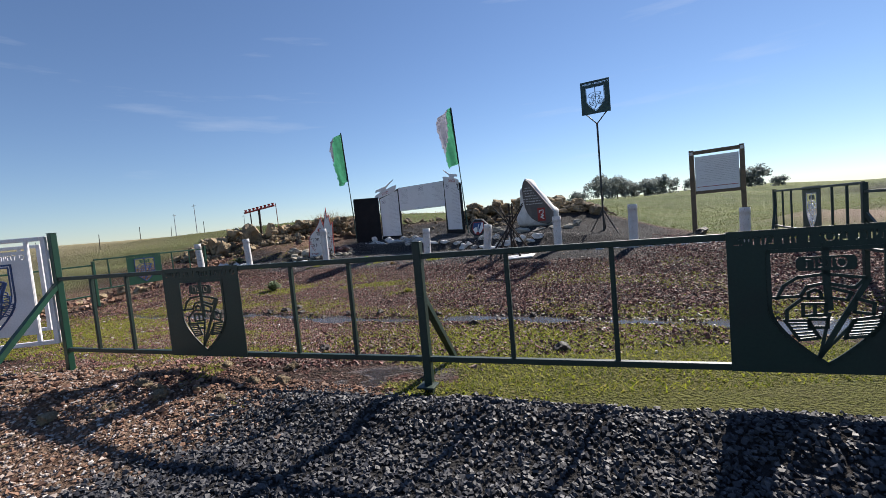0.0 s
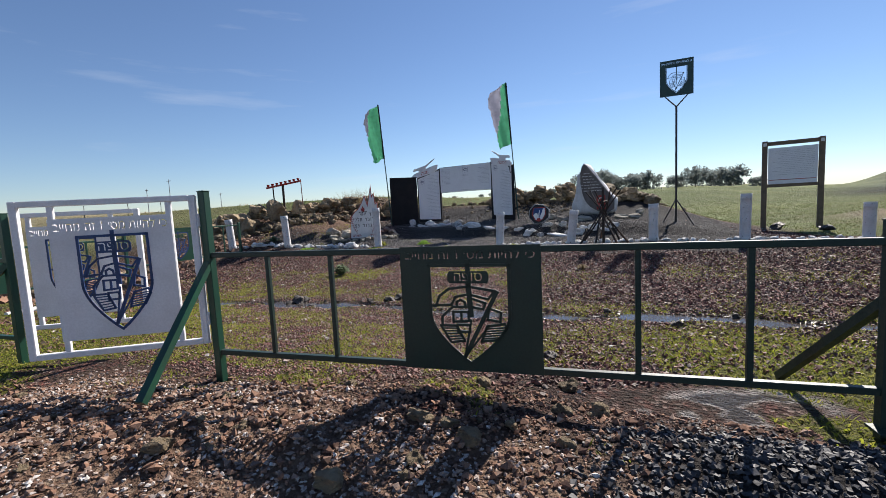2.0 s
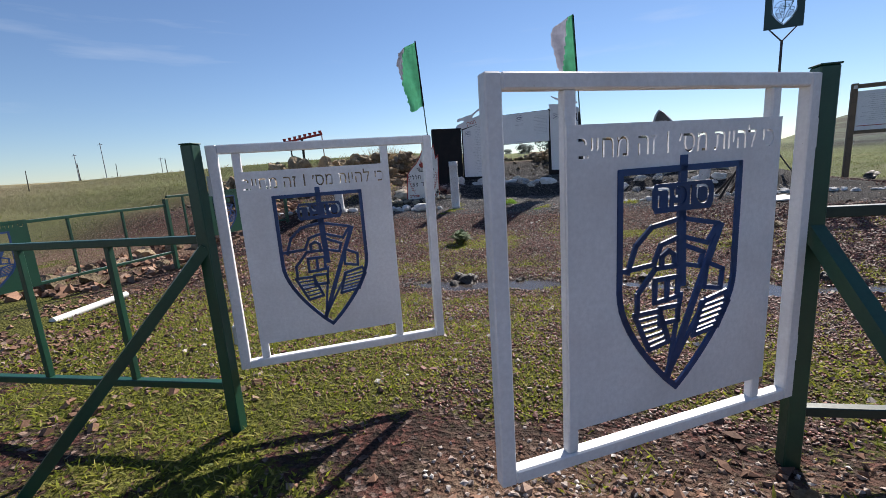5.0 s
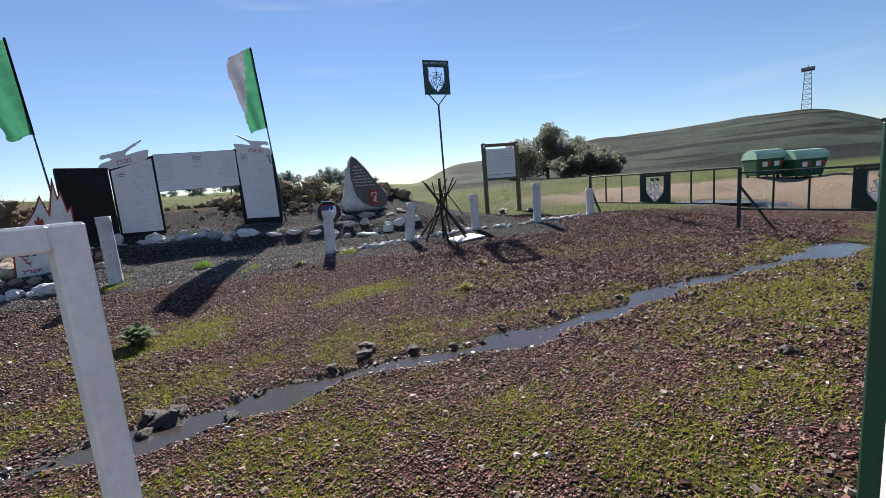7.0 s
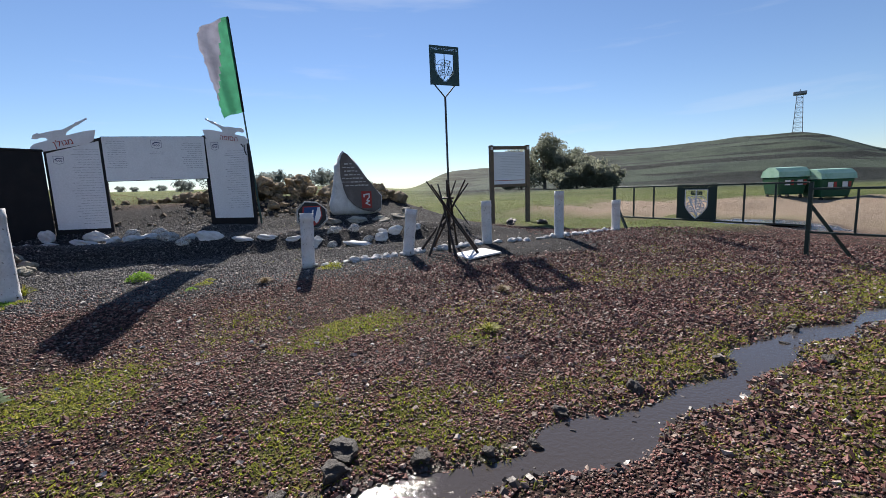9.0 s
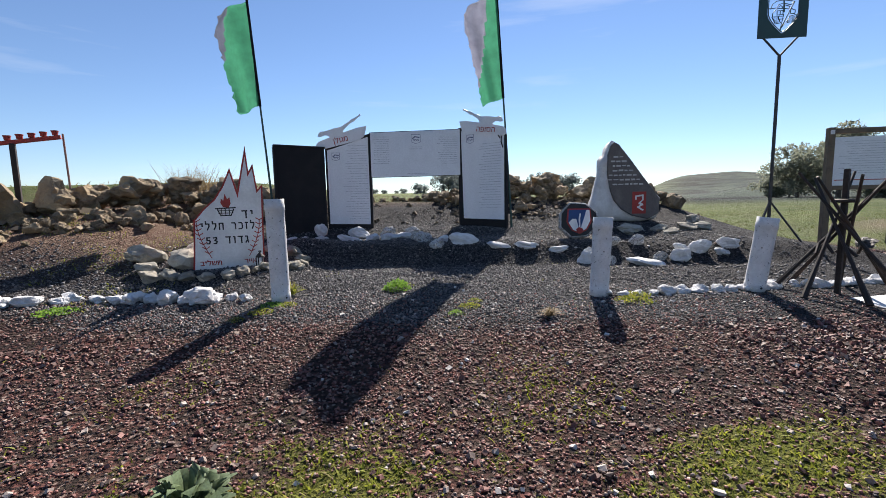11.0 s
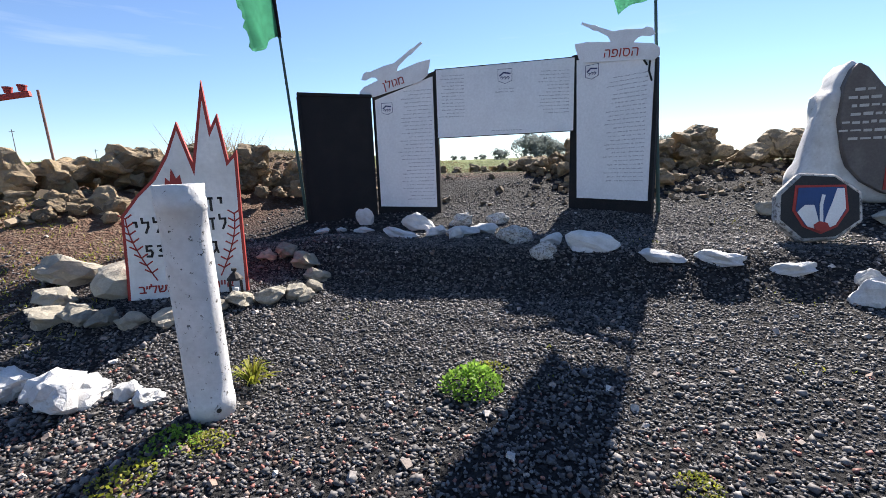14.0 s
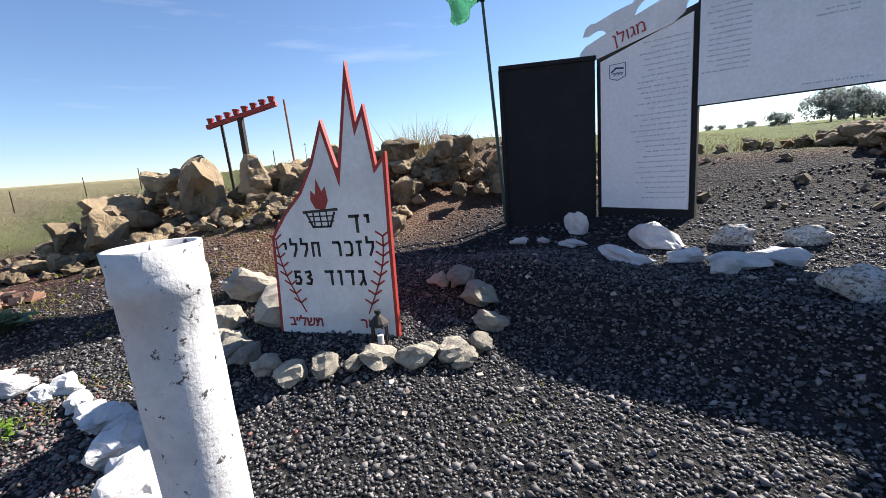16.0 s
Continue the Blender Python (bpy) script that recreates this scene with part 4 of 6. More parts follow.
# brush strokes of the hand-painted letters: width, then the strokes in a box one high
GLYPHS = {
    "י": (0.32, [[(0.05, 1), (0.24, 1), (0.24, 0.6)]]),
    "ד": (0.68, [[(0, 1), (0.62, 1)], [(0.5, 1), (0.5, 0)]]),
    "ל": (0.6, [[(0.05, 1.35), (0.05, 0.95), (0.52, 0.95), (0.5, 0.55), (0.25, 0)]]),
    "ז": (0.42, [[(0, 1), (0.36, 1)], [(0.18, 1), (0.18, 0)]]),
    "כ": (0.64, [[(0.05, 1), (0.44, 1), (0.56, 0.8), (0.56, 0.2), (0.44, 0), (0.05, 0)]]),
    "ר": (0.6, [[(0, 1), (0.42, 1), (0.53, 0.85), (0.53, 0)]]),
    "ח": (0.68, [[(0.05, 0), (0.05, 1), (0.58, 1), (0.58, 0)]]),
    "ג": (0.52, [[(0.05, 1), (0.34, 1), (0.34, 0.5), (0.46, 0)], [(0.36, 0.4), (0.05, 0)]]),
    "ו": (0.32, [[(0.04, 1), (0.22, 1), (0.22, 0)]]),
    "5": (0.6, [[(0.5, 1), (0.1, 1), (0.08, 0.55), (0.4, 0.6), (0.52, 0.35), (0.4, 0.03), (0.05, 0.05)]]),
    "3": (0.6, [[(0.05, 0.95), (0.4, 1), (0.48, 0.75), (0.2, 0.55), (0.5, 0.35), (0.4, 0.03), (0.05, 0.05)]]),
    " ": (0.45, []),
}


def brushed(parent, shown, x, z, h, gap=0.38):
    """Letters from left to right as they stand on the slab."""
    for ch in shown:
        wd, lines = GLYPHS[ch]
        if lines:
            bm = bmesh.new()
            for line in lines:
                stroke([(x + a * h, z + c * h) for a, c in line], 0.2 * h, -0.003, -0.0005, bm)
            part("painted_letter", bm, M_LETTER, parent, "black hand-painted letter")
        x += (wd + gap) * h


brushed(fm, "די", 0.64, 0.715, 0.1)
brushed(fm, "יללח רכזל", 0.1, 0.56, 0.087)
brushed(fm, "53 דודג", 0.16, 0.36, 0.089)
o = part("painted_words", lettering("אייר", 0.1, 0.002, 0.71, 0.085, bold=0.002), M_RED, fm, "small red painted words")
o.location.y = -0.002
o = part("painted_words", lettering("תשל״ב", 0.1, 0.002, 0.2, 0.085, bold=0.002), M_RED, fm, "small red painted words")
o.location.y = -0.002
for sx, tx in ((0.86, -1), (0.05, 1)):
    bm = bmesh.new()
    stem = [(sx + tx * (0.16 - 0.16 * math.sin(i / 8 * 1.6)), 0.16 + 0.065 * i) for i in range(9)]
    stroke(stem, 0.01, -0.003, -0.001, bm)
    for x, z in stem[1:]:
        stroke([(x, z), (x - 0.045, z + 0.03)], 0.012, -0.003, -0.001, bm)
        stroke([(x, z), (x + 0.045, z + 0.03)], 0.012, -0.003, -0.001, bm)
    part("painted_branch", bm, M_RED, fm, "red painted olive branch")
part("painted_flame", plate([(x + 0.04, z - 0.155) for x, z in ((0.36, 1.03), (0.33, 1.09), (0.34, 1.15), (0.37, 1.12), (0.39, 1.22), (0.42, 1.14), (0.45, 1.17), (0.46, 1.08), (0.43, 1.02))], -0.003, -0.001), M_RED, fm)
bm = bmesh.new()
stroke([(0.36, 0.9), (0.61, 0.91)], 0.018, -0.003, -0.001, bm)
stroke([(0.38, 0.89), (0.42, 0.8), (0.55, 0.8), (0.59, 0.89)], 0.014, -0.003, -0.001, bm)
for x in (0.43, 0.48, 0.53):
    stroke([(x, 0.9), (x + 0.005, 0.8)], 0.01, -0.003, -0.001, bm)
for z in (0.87, 0.835):
    stroke([(0.39, z), (0.58, z)], 0.009, -0.003, -0.001, bm)
bmesh.ops.translate(bm, verts=bm.verts, vec=(-0.055, 0, -0.045))
part("painted_brazier", bm, M_LETTER, fm)


def lantern(x, y, z):
    t = thing("lantern", "small dark metal candle lantern standing on the gravel", "lantern", pose(x, y, z, 0, 0, 20))
    part("base", box(-0.05, -0.05, 0, 0.05, 0.05, 0.02), M_RUST, t)
    for a in (-0.042, 0.042):
        for c in (-0.042, 0.042):
            part("corner_bar", box(a - 0.006, c - 0.006, 0.02, a + 0.006, c + 0.006, 0.15, 0), M_RUST, t)
    part("roof", lathe([(0.065, 0.15), (0.06, 0.165), (0.03, 0.2), (0.012, 0.215), (0.01, 0.225)], 12), M_RUST, t)
    part("candle", lathe([(0.02, 0.02), (0.02, 0.08)], 12), M_PLATE, t)
    part("ring", lathe([(0.02, 0.225), (0.022, 0.235), (0.02, 0.245)], 12), M_RUST, t)


lantern(-4.2, 15.63, lift(-4.2, 15.63))


# ---- white tubes along the gravel edge ----
def tube(x, y, h, lean=0.0, towards=0.0, r=0.105):
    z = lift(x, y) - 0.03
    rnd = random.Random(int(x * 97 + y * 31))
    t = thing("white_tube", "whitewashed ammunition tube standing upright in the gravel", "post", pose(x, y, z, 0, lean, towards), "whitewashed tubes along the gravel")
    bm = lathe([(r, 0), (r, 0.06), (r * 1.03, 0.065), (r * 1.03, 0.12), (r, 0.125)] + [(r * (1 + rnd.uniform(-0.012, 0.01)), 0.125 + (h - 0.25) * i / 8) for i in range(1, 8)] + [(r, h - 0.125), (r * 1.05, h - 0.12), (r * 1.05, h - 0.07), (r * 1.01, h - 0.06), (r * 1.04, h), (r * 0.9, h), (r * 0.88, h - 0.03)], 26)
    for v in bm.verts:
        v.co += 0.0025 * noise.noise_vector(v.co * 14 + Vector((x, y, 0)))
    part("body", bm, M_LIME, t, smooth=True)
    part("bolt_hole", rod((0.02, -r * 0.99, 0.08), (0.02, -r * 1.035, 0.08), 0.012), M_LETTER, t)


for x, y, h, lean, tw in ((-4.0, 14.14, 1.2, -0.6, 20), (-0.64, 12.68, 0.92, 2.5, 0), (1.03, 12.0, 0.88, 7, -35), (2.87, 11.45, 0.92, 0, 0), (4.45, 10.55, 1.08, 1, 0), (6.75, 10.0, 0.82, 2, 30), (-6.86, 14.9, 1.0, -3, 0), (-8.55, 14.95, 0.95, -4, 0)):
    tube(x, y, h, lean, tw)


# ---- rocks ----
def rock_mesh(seed, sub=2, rough=0.32):
    bm = bmesh.new()
    bmesh.ops.create_icosphere(bm, subdivisions=sub, radius=0.5)
    o = Vector((seed * 3.1, seed * 1.7, seed * 0.9))
    rnd = random.Random(seed)
    cuts = [(Vector((rnd.gauss(0, 1), rnd.gauss(0, 1), rnd.gauss(0, 1))).normalized(), rnd.uniform(0.25, 0.4)) for _ in range(10)]
    for v in bm.verts:
        p = v.co.copy()
        for nrm, d in cuts:
            e = p.dot(nrm) - d
            if e > 0:
                p -= nrm * e * 0.96
        p += p.normalized() * rough * 0.35 * noise.noise(p * 3.2 + o) + 0.05 * noise.noise_vector(p * 7 + o)
        v.co = p
    me = bpy.data.meshes.new("rock")
    bm.to_mesh(me)
    bm.free()
    return me


ROCKS = {}


def rock_data(kind, material, n=8, sub=3):
    if kind not in ROCKS:
        ROCKS[kind] = [rock_mesh(11 + 5 * i + len(ROCKS) * 40, sub, 0.45 if kind == "brown" else 0.5) for i in range(n)]
        for me in ROCKS[kind]:
            me.materials.append(material)
    return ROCKS[kind]


rr_ = random.Random(4)


def stone(name, kind, material, x, y, sx, sy, sz, sink=0.3, label="", group="", rz=None, dz=0.0, parent=None):
    ob = new(name, rr_.choice(rock_data(kind, material)))
    rot = Euler((rr_.uniform(-0.25, 0.25), rr_.uniform(-0.25, 0.25), rr_.uniform(0, 6.28) if rz is None else rz))
    ob.matrix_basis = Matrix.LocRotScale((x, y, lift(x, y) + sz * (0.5 - sink) + dz), rot, (sx, sy, sz))
    if parent:
        ob.parent = parent
        return ob
    return tagged(ob, label, "stone", group)


# whitewashed edging between the tubes
EDGE = [(-8.4, 14.95), (-6.9, 14.95), (-6.05, 15.02), (-5.3, 14.75), (-4.3, 14.28)]
EDGE2 = [(-0.6, 12.62), (1.0, 12.05), (2.9, 11.5), (4.45, 10.62), (6.7, 10.05)]
for line, big in ((EDGE, 1.2), (EDGE2, 1.0)):
    for (ax, ay), (bx, by) in zip(line, line[1:]):
        n = max(2, int(math.hypot(bx - ax, by - ay) / (0.14 * big)))
        for i in range(n):
            t = (i + rr_.uniform(0.2, 0.8)) / n
            s = rr_.uniform(0.12, 0.21) * big
            stone("edging_stone", "lime", M_LIMEROCK, ax + (bx - ax) * t + rr_.uniform(-0.04, 0.04), ay + (by - ay) * t + rr_.uniform(-0.05, 0.05), s * rr_.uniform(0.95, 1.4), s, s * rr_.uniform(0.6, 0.85), 0.3, "whitewashed rough stone in the gravel edging row", "whitewashed edging stones")
for x, y, s in ((-5.2, 14.66, 0.3), (-4.84, 14.42, 0.36), (-5.6, 14.84, 0.22)):
    stone("edging_stone", "lime", M_LIMEROCK, x, y, s * 1.15, s * 0.9, s * 0.75, 0.25, "large whitewashed rough stone in the gravel edging row", "whitewashed edging stones")
# long flat white stones before the name wall
for x, y, sx, sz, kind in ((-3.62, 17.95, 0.24, 0.1, 0), (-3.35, 17.9, 0.18, 0.08, 0), (-3.05, 17.72, 0.28, 0.1, 0), (-3.0, 18.12, 0.32, 0.3, 0), (-2.62, 17.1, 0.5, 0.13, 0), (-2.2, 17.02, 0.34, 0.14, 0), (-1.9, 16.8, 0.36, 0.18, 0), (-2.3, 17.55, 0.55, 0.26, 0), (-1.75, 17.45, 0.4, 0.22, 1), (-1.25, 17.35, 0.35, 0.18, 1), (-1.62, 16.95, 0.4, 0.18, 0),
                           (-1.45, 16.2, 0.42, 0.26, 1), (-1.42, 15.62, 0.28, 0.18, 1), (-0.95, 15.6, 0.58, 0.22, 0), (-0.5, 15.15, 0.38, 0.13, 0), (-0.1, 14.9, 0.42, 0.13, 0), (0.32, 14.6, 0.36, 0.12, 0), (0.5, 14.15, 0.32, 0.27, 0), (0.85, 14.0, 0.24, 0.18, 1), (1.25, 13.75, 0.7, 0.16, 0), (1.85, 13.55, 0.34, 0.26, 0), (2.3, 13.6, 0.4, 0.22, 0), (1.15, 14.35, 0.35, 0.22, 1), (1.6, 14.2, 0.3, 0.2, 1), (2.8, 13.45, 0.4, 0.2, 0),
                           (-2.05, 16.62, 0.22, 0.14, 0), (-1.2, 15.95, 0.26, 0.16, 0), (0.7, 14.3, 0.24, 0.16, 0), (1.6, 13.72, 0.26, 0.16, 1), (2.05, 13.75, 0.22, 0.15, 0), (2.55, 13.4, 0.26, 0.14, 0)):
    stone("border_stone", "lime" if not kind else "half", M_LIMEROCK if not kind else M_HALFLIME, x, y, sx, sx * 0.55, sz * 1.15, 0.28, "flat whitewashed stone on the black gravel" if not kind else "grey stone with worn whitewash on the gravel", "whitewashed border stones", rz=-0.45 + rr_.uniform(-0.25, 0.25))
# grey stones around the flame memorial
for x, y, s in ((-5.6, 15.85, 0.3), (-5.35, 15.6, 0.26), (-5.15, 16.1, 0.62), (-5.75, 16.25, 0.5), (-5.3, 15.55, 0.2), (-5.1, 15.45, 0.24), (-4.9, 15.36, 0.22), (-4.62, 15.3, 0.24), (-4.44, 15.33, 0.2), (-4.27, 15.37, 0.14), (-4.12, 15.42, 0.22), (-3.92, 15.54, 0.24), (-3.75, 15.66, 0.22), (-3.66, 15.62, 0.16), (-3.6, 15.8, 0.18), (-3.6, 16.05, 0.24), (-3.68, 16.3, 0.32), (-3.9, 16.55, 0.26), (-4.1, 16.6, 0.2), (-5.55, 15.6, 0.3)):
    stone("ring_stone", "grey", M_GREYROCK, x, y, s * 1.2, s * 0.95, s * 0.72, 0.25, "lichen-grey rough stone ringing the flame memorial", "stones around the flame memorial")


def heap(name, label, spots, n, smin, smax, seed, extra=()):
    """A loose bank of dumped basalt boulders."""
    rnd = random.Random(seed)
    h = thing(name, label, "rock pile", pose(0, 0, 0))
    for x, y, s in extra:
        stone("rock", "brown", M_ROCK, x, y, s * 0.9, s * 0.82, s * 1.0, 0.15, parent=h)
    for _ in range(n):
        x, y, spread, height = rnd.choice(spots)
        a, d = rnd.uniform(0, 6.28), abs(rnd.gauss(0, 0.5))
        s = rnd.uniform(smin, smax) * (1.0 if rnd.random() < 0.75 else 1.7)
        stone("rock", "brown", M_ROCK, x + spread * d * math.cos(a), y + spread * d * math.sin(a) * 0.8, s * rnd.uniform(0.9, 1.4), s, s * rnd.uniform(0.65, 0.95), 0.25, dz=height * max(0, 1 - d * 0.9) * rnd.uniform(0.3, 1.0), parent=h)
    return h


heap("boulder_bank", "long bank of dumped brown basalt boulders with lichen", [(-10.2, 18.2, 1.2, 0.5), (-9.2, 18.4, 1.2, 0.6), (-7.2, 19.2, 1.2, 0.35), (-6.4, 19.4, 1.1, 0.55), (-5.5, 19.6, 1.1, 0.6), (-4.8, 19.6, 1.0, 0.65), (-3.9, 20.0, 1.0, 0.6)], 290, 0.13, 0.32, 21,
     [(-8.3, 18.3, 1.15), (-7.55, 18.6, 0.75), (-9.5, 17.9, 0.9), (-10.4, 17.8, 0.7), (-7.1, 18.9, 0.6), (-9.0, 17.4, 0.75)])
for x, y, sx, sz in ((2.1, 15.6, 0.5, 0.2), (2.6, 15.3, 0.6, 0.22), (3.2, 15.1, 0.5, 0.2), (3.7, 14.9, 0.55, 0.24), (4.2, 14.9, 0.45, 0.22), (2.3, 15.0, 0.35, 0.16), (3.0, 14.7, 0.4, 0.16), (4.6, 15.4, 0.6, 0.3), (1.9, 16.2, 0.4, 0.25)):
    stone("ring_stone", "grey", M_GREYROCK, x, y, sx, sx * 0.6, sz, 0.3, "flat grey rock at the foot of the standing stone", "rocks under the standing stone")
heap("boulder_bank", "loose small basalt rocks on the earth slope below the boulders", [(-9.2, 17.0, 1.0, 0.05), (-8.2, 17.2, 1.0, 0.05), (-7.2, 17.6, 0.9, 0.05), (-6.3, 18.0, 0.8, 0.05), (-5.6, 18.5, 0.7, 0.05)], 120, 0.1, 0.24, 27)
heap("boulder_bank", "dark bank of piled basalt boulders behind the memorial stone", [(1.5, 19.6, 1.3, 0.5), (2.4, 19.4, 1.3, 0.55), (3.4, 19.2, 1.4, 0.5), (4.8, 18.2, 1.3, 0.35), (5.6, 17.6, 1.2, 0.3), (1.4, 19.8, 0.8, 0.35)], 290, 0.16, 0.4, 22)
heap("boulder_bank", "low scatter of basalt rocks behind the name wall", [(-1.9, 21.6, 1.0, 0.15), (0.5, 20.8, 0.6, 0.1), (-0.6, 21.6, 1.0, 0.05), (0.9, 20.6, 0.6, 0.2)], 45, 0.12, 0.3, 23)
for x, y, s in ((8.1, 13.9, 0.45), (9.0, 13.2, 0.35), (-4.93, 9.0, 0.24), (-4.82, 9.06, 0.17), (-5.05, 8.98, 0.18), (-4.9, 8.88, 0.13), (-4.98, 9.12, 0.2), (-3.3, 8.5, 0.17), (-3.12, 8.62, 0.2), (-2.9, 8.2, 0.13), (-3.62, 8.58, 0.13), (-4.25, 8.78, 0.12), (-2.35, 7.72, 0.1), (-2.6, 7.9, 0.09), (-1.3, 7.4, 0.14), (-0.3, 6.95, 0.12), (1.1, 6.45, 0.14), (0.6, 6.5, 0.1), (-1.9, 7.75, 0.11), (0.2, 6.2, 0.12), (-4.6, 8.55, 0.16), (-1.6, 5.2, 0.14), (1.0, 4.6, 0.16)):
    stone("field_stone", "mud", M_MUDSTONE, x, y, s * 1.2, s, s * 0.75, 0.3, "dark basalt stone lying on the wet ground", "loose field stones")
for i in range(46):
    x, y = rr_.uniform(-6.4, -1.6), 0
    y = rr_.gauss(4.0 - 0.12 * (x + 4), 0.42)
    s = rr_.choice((0.04, 0.06, 0.08, 0.1, 0.14))
    stone("dug_stone", "earth", M_ROCK, x, y, s * 1.3, s, s * 0.75, 0.3, "earth-stained stone in the dug bank before the fence", "stones in the dug bank")


# ---- standing memorial stone, emblem disc ----
ms = thing("memorial_stone", "pointed standing boulder, white with a dark painted inscription face", "memorial", along((2.86, 16.7), (4.36, 15.8), 0.92) @ Matrix.Diagonal((0.9, 1, 1.0, 1)))
so = [(0.02, 0.0), (-0.04, 0.35), (0.06, 0.62), (0.17, 1.1), (0.2, 1.45), (0.3, 1.52), (0.36, 1.7), (0.47, 1.83), (0.62, 1.74), (0.92, 1.38), (1.22, 1.0), (1.5, 0.66), (1.62, 0.55), (1.6, 0.2), (1.52, 0.02)]
bm = plate(so, -0.25, 0.35)
bmesh.ops.triangulate(bm, faces=bm.faces)
bmesh.ops.subdivide_edges(bm, edges=bm.edges[:], cuts=3, use_grid_fill=True)
bmesh.ops.smooth_vert(bm, verts=bm.verts, factor=0.5, use_axis_x=True, use_axis_y=True, use_axis_z=True)
bmesh.ops.smooth_vert(bm, verts=bm.verts, factor=0.5, use_axis_x=True, use_axis_y=True, use_axis_z=True)
for v in bm.verts:
    v.co += 0.05 * noise.noise_vector(v.co * 2.5) + 0.015 * noise.noise_vector(v.co * 9)
part("boulder", bm, M_LIMEROCK, ms, smooth=True)
face = [(0.5, 0.5), (0.4, 0.75), (0.33, 1.1), (0.33, 1.5), (0.4, 1.7), (0.47, 1.77), (0.58, 1.71), (0.88, 1.36), (1.18, 0.98), (1.45, 0.66), (1.56, 0.52), (1.54, 0.2), (1.3, 0.08), (0.95, 0.15), (0.68, 0.3)]
part("inscription_face", plate(face, -0.335, -0.2, 0.012), M_STONEFACE, ms, "dark grey painted face")
rnd = random.Random(9)
for i in range(7):
    bm = bmesh.new()
    z = 1.45 - i * 0.1
    x0, x = 0.38, 0.68 + i * 0.08
    while x > x0 + 0.05:
        wd = rnd.uniform(0.05, 0.12)
        box(x - wd, -0.342, z - 0.015 + rnd.uniform(-0.006, 0.006), x, -0.334, z + 0.015 + rnd.uniform(-0.006, 0.006), 0, bm)
        x -= wd + 0.03
    part("inscription_line", bm, M_CHALK, ms, "white painted writing")
part("red_square", box(0.92, -0.343, 0.2, 1.24, -0.334, 0.68, 0), M_RED, ms, "red painted emblem field")
part("emblem_mark", stroke([(1.0, 0.52), (1.0, 0.58), (1.16, 0.6), (1.16, 0.5), (1.08, 0.42), (1.16, 0.4), (1.05, 0.34), (1.17, 0.28)], 0.035, -0.348, -0.343), M_PLATE, ms)
dk = thing("emblem_disc", "round painted blue and white emblem disc with a black rim", "emblem", along((0.79, 15.18), (1.39, 14.84), lift(1.0, 15.05) - 0.0) @ pose(0.02, 0, 0, -14, 0, 0) @ Matrix.Diagonal((0.9, 0.9, 0.86, 1)))
octo = [(0.35 + 0.41 * q * math.cos(radians(22.5 + 45 * i)), 0.4 + 0.41 * q * math.sin(radians(22.5 + 45 * i))) for i, q in enumerate((1.0, 0.96, 1.03, 0.97, 1.0, 1.02, 0.95, 1.0))]
part("slab", plate(octo, -0.06, 0.08, 0.02), M_HALFLIME, dk, "worn white rim")
part("rim", plate([(0.35 + (x - 0.35) * 0.9, 0.4 + (z - 0.4) * 0.9) for x, z in octo], -0.068, -0.06), M_TYRE, dk, "black painted ring")
crest_out = [(0.14, 0.64), (0.58, 0.64), (0.6, 0.36), (0.5, 0.18), (0.36, 0.1), (0.2, 0.18), (0.11, 0.36)]
part("red_border", plate(crest_out, -0.074, -0.068), M_RED, dk)
part("field", plate([(0.36 + (x - 0.36) * 0.88, 0.38 + (z - 0.38) * 0.9) for x, z in crest_out], -0.08, -0.074), M_BLUE, dk, "blue painted field")
part("white_wing", plate([(0.15, 0.34), (0.22, 0.42), (0.3, 0.42), (0.33, 0.28), (0.35, 0.14), (0.24, 0.18)], -0.085, -0.08), M_PLATE, dk)
part("white_wing", plate([(0.37, 0.14), (0.4, 0.28), (0.46, 0.46), (0.5, 0.6), (0.56, 0.6), (0.57, 0.38), (0.48, 0.2)], -0.085, -0.08), M_PLATE, dk)
part("white_blade", stroke([(0.36, 0.2), (0.36, 0.42), (0.38, 0.52)], 0.03, -0.088, -0.085), M_PLATE, dk)
part("red_mark", plate([(0.29, 0.2), (0.34, 0.24), (0.41, 0.22), (0.43, 0.16), (0.36, 0.12), (0.3, 0.15)], -0.092, -0.088), M_RED, dk)


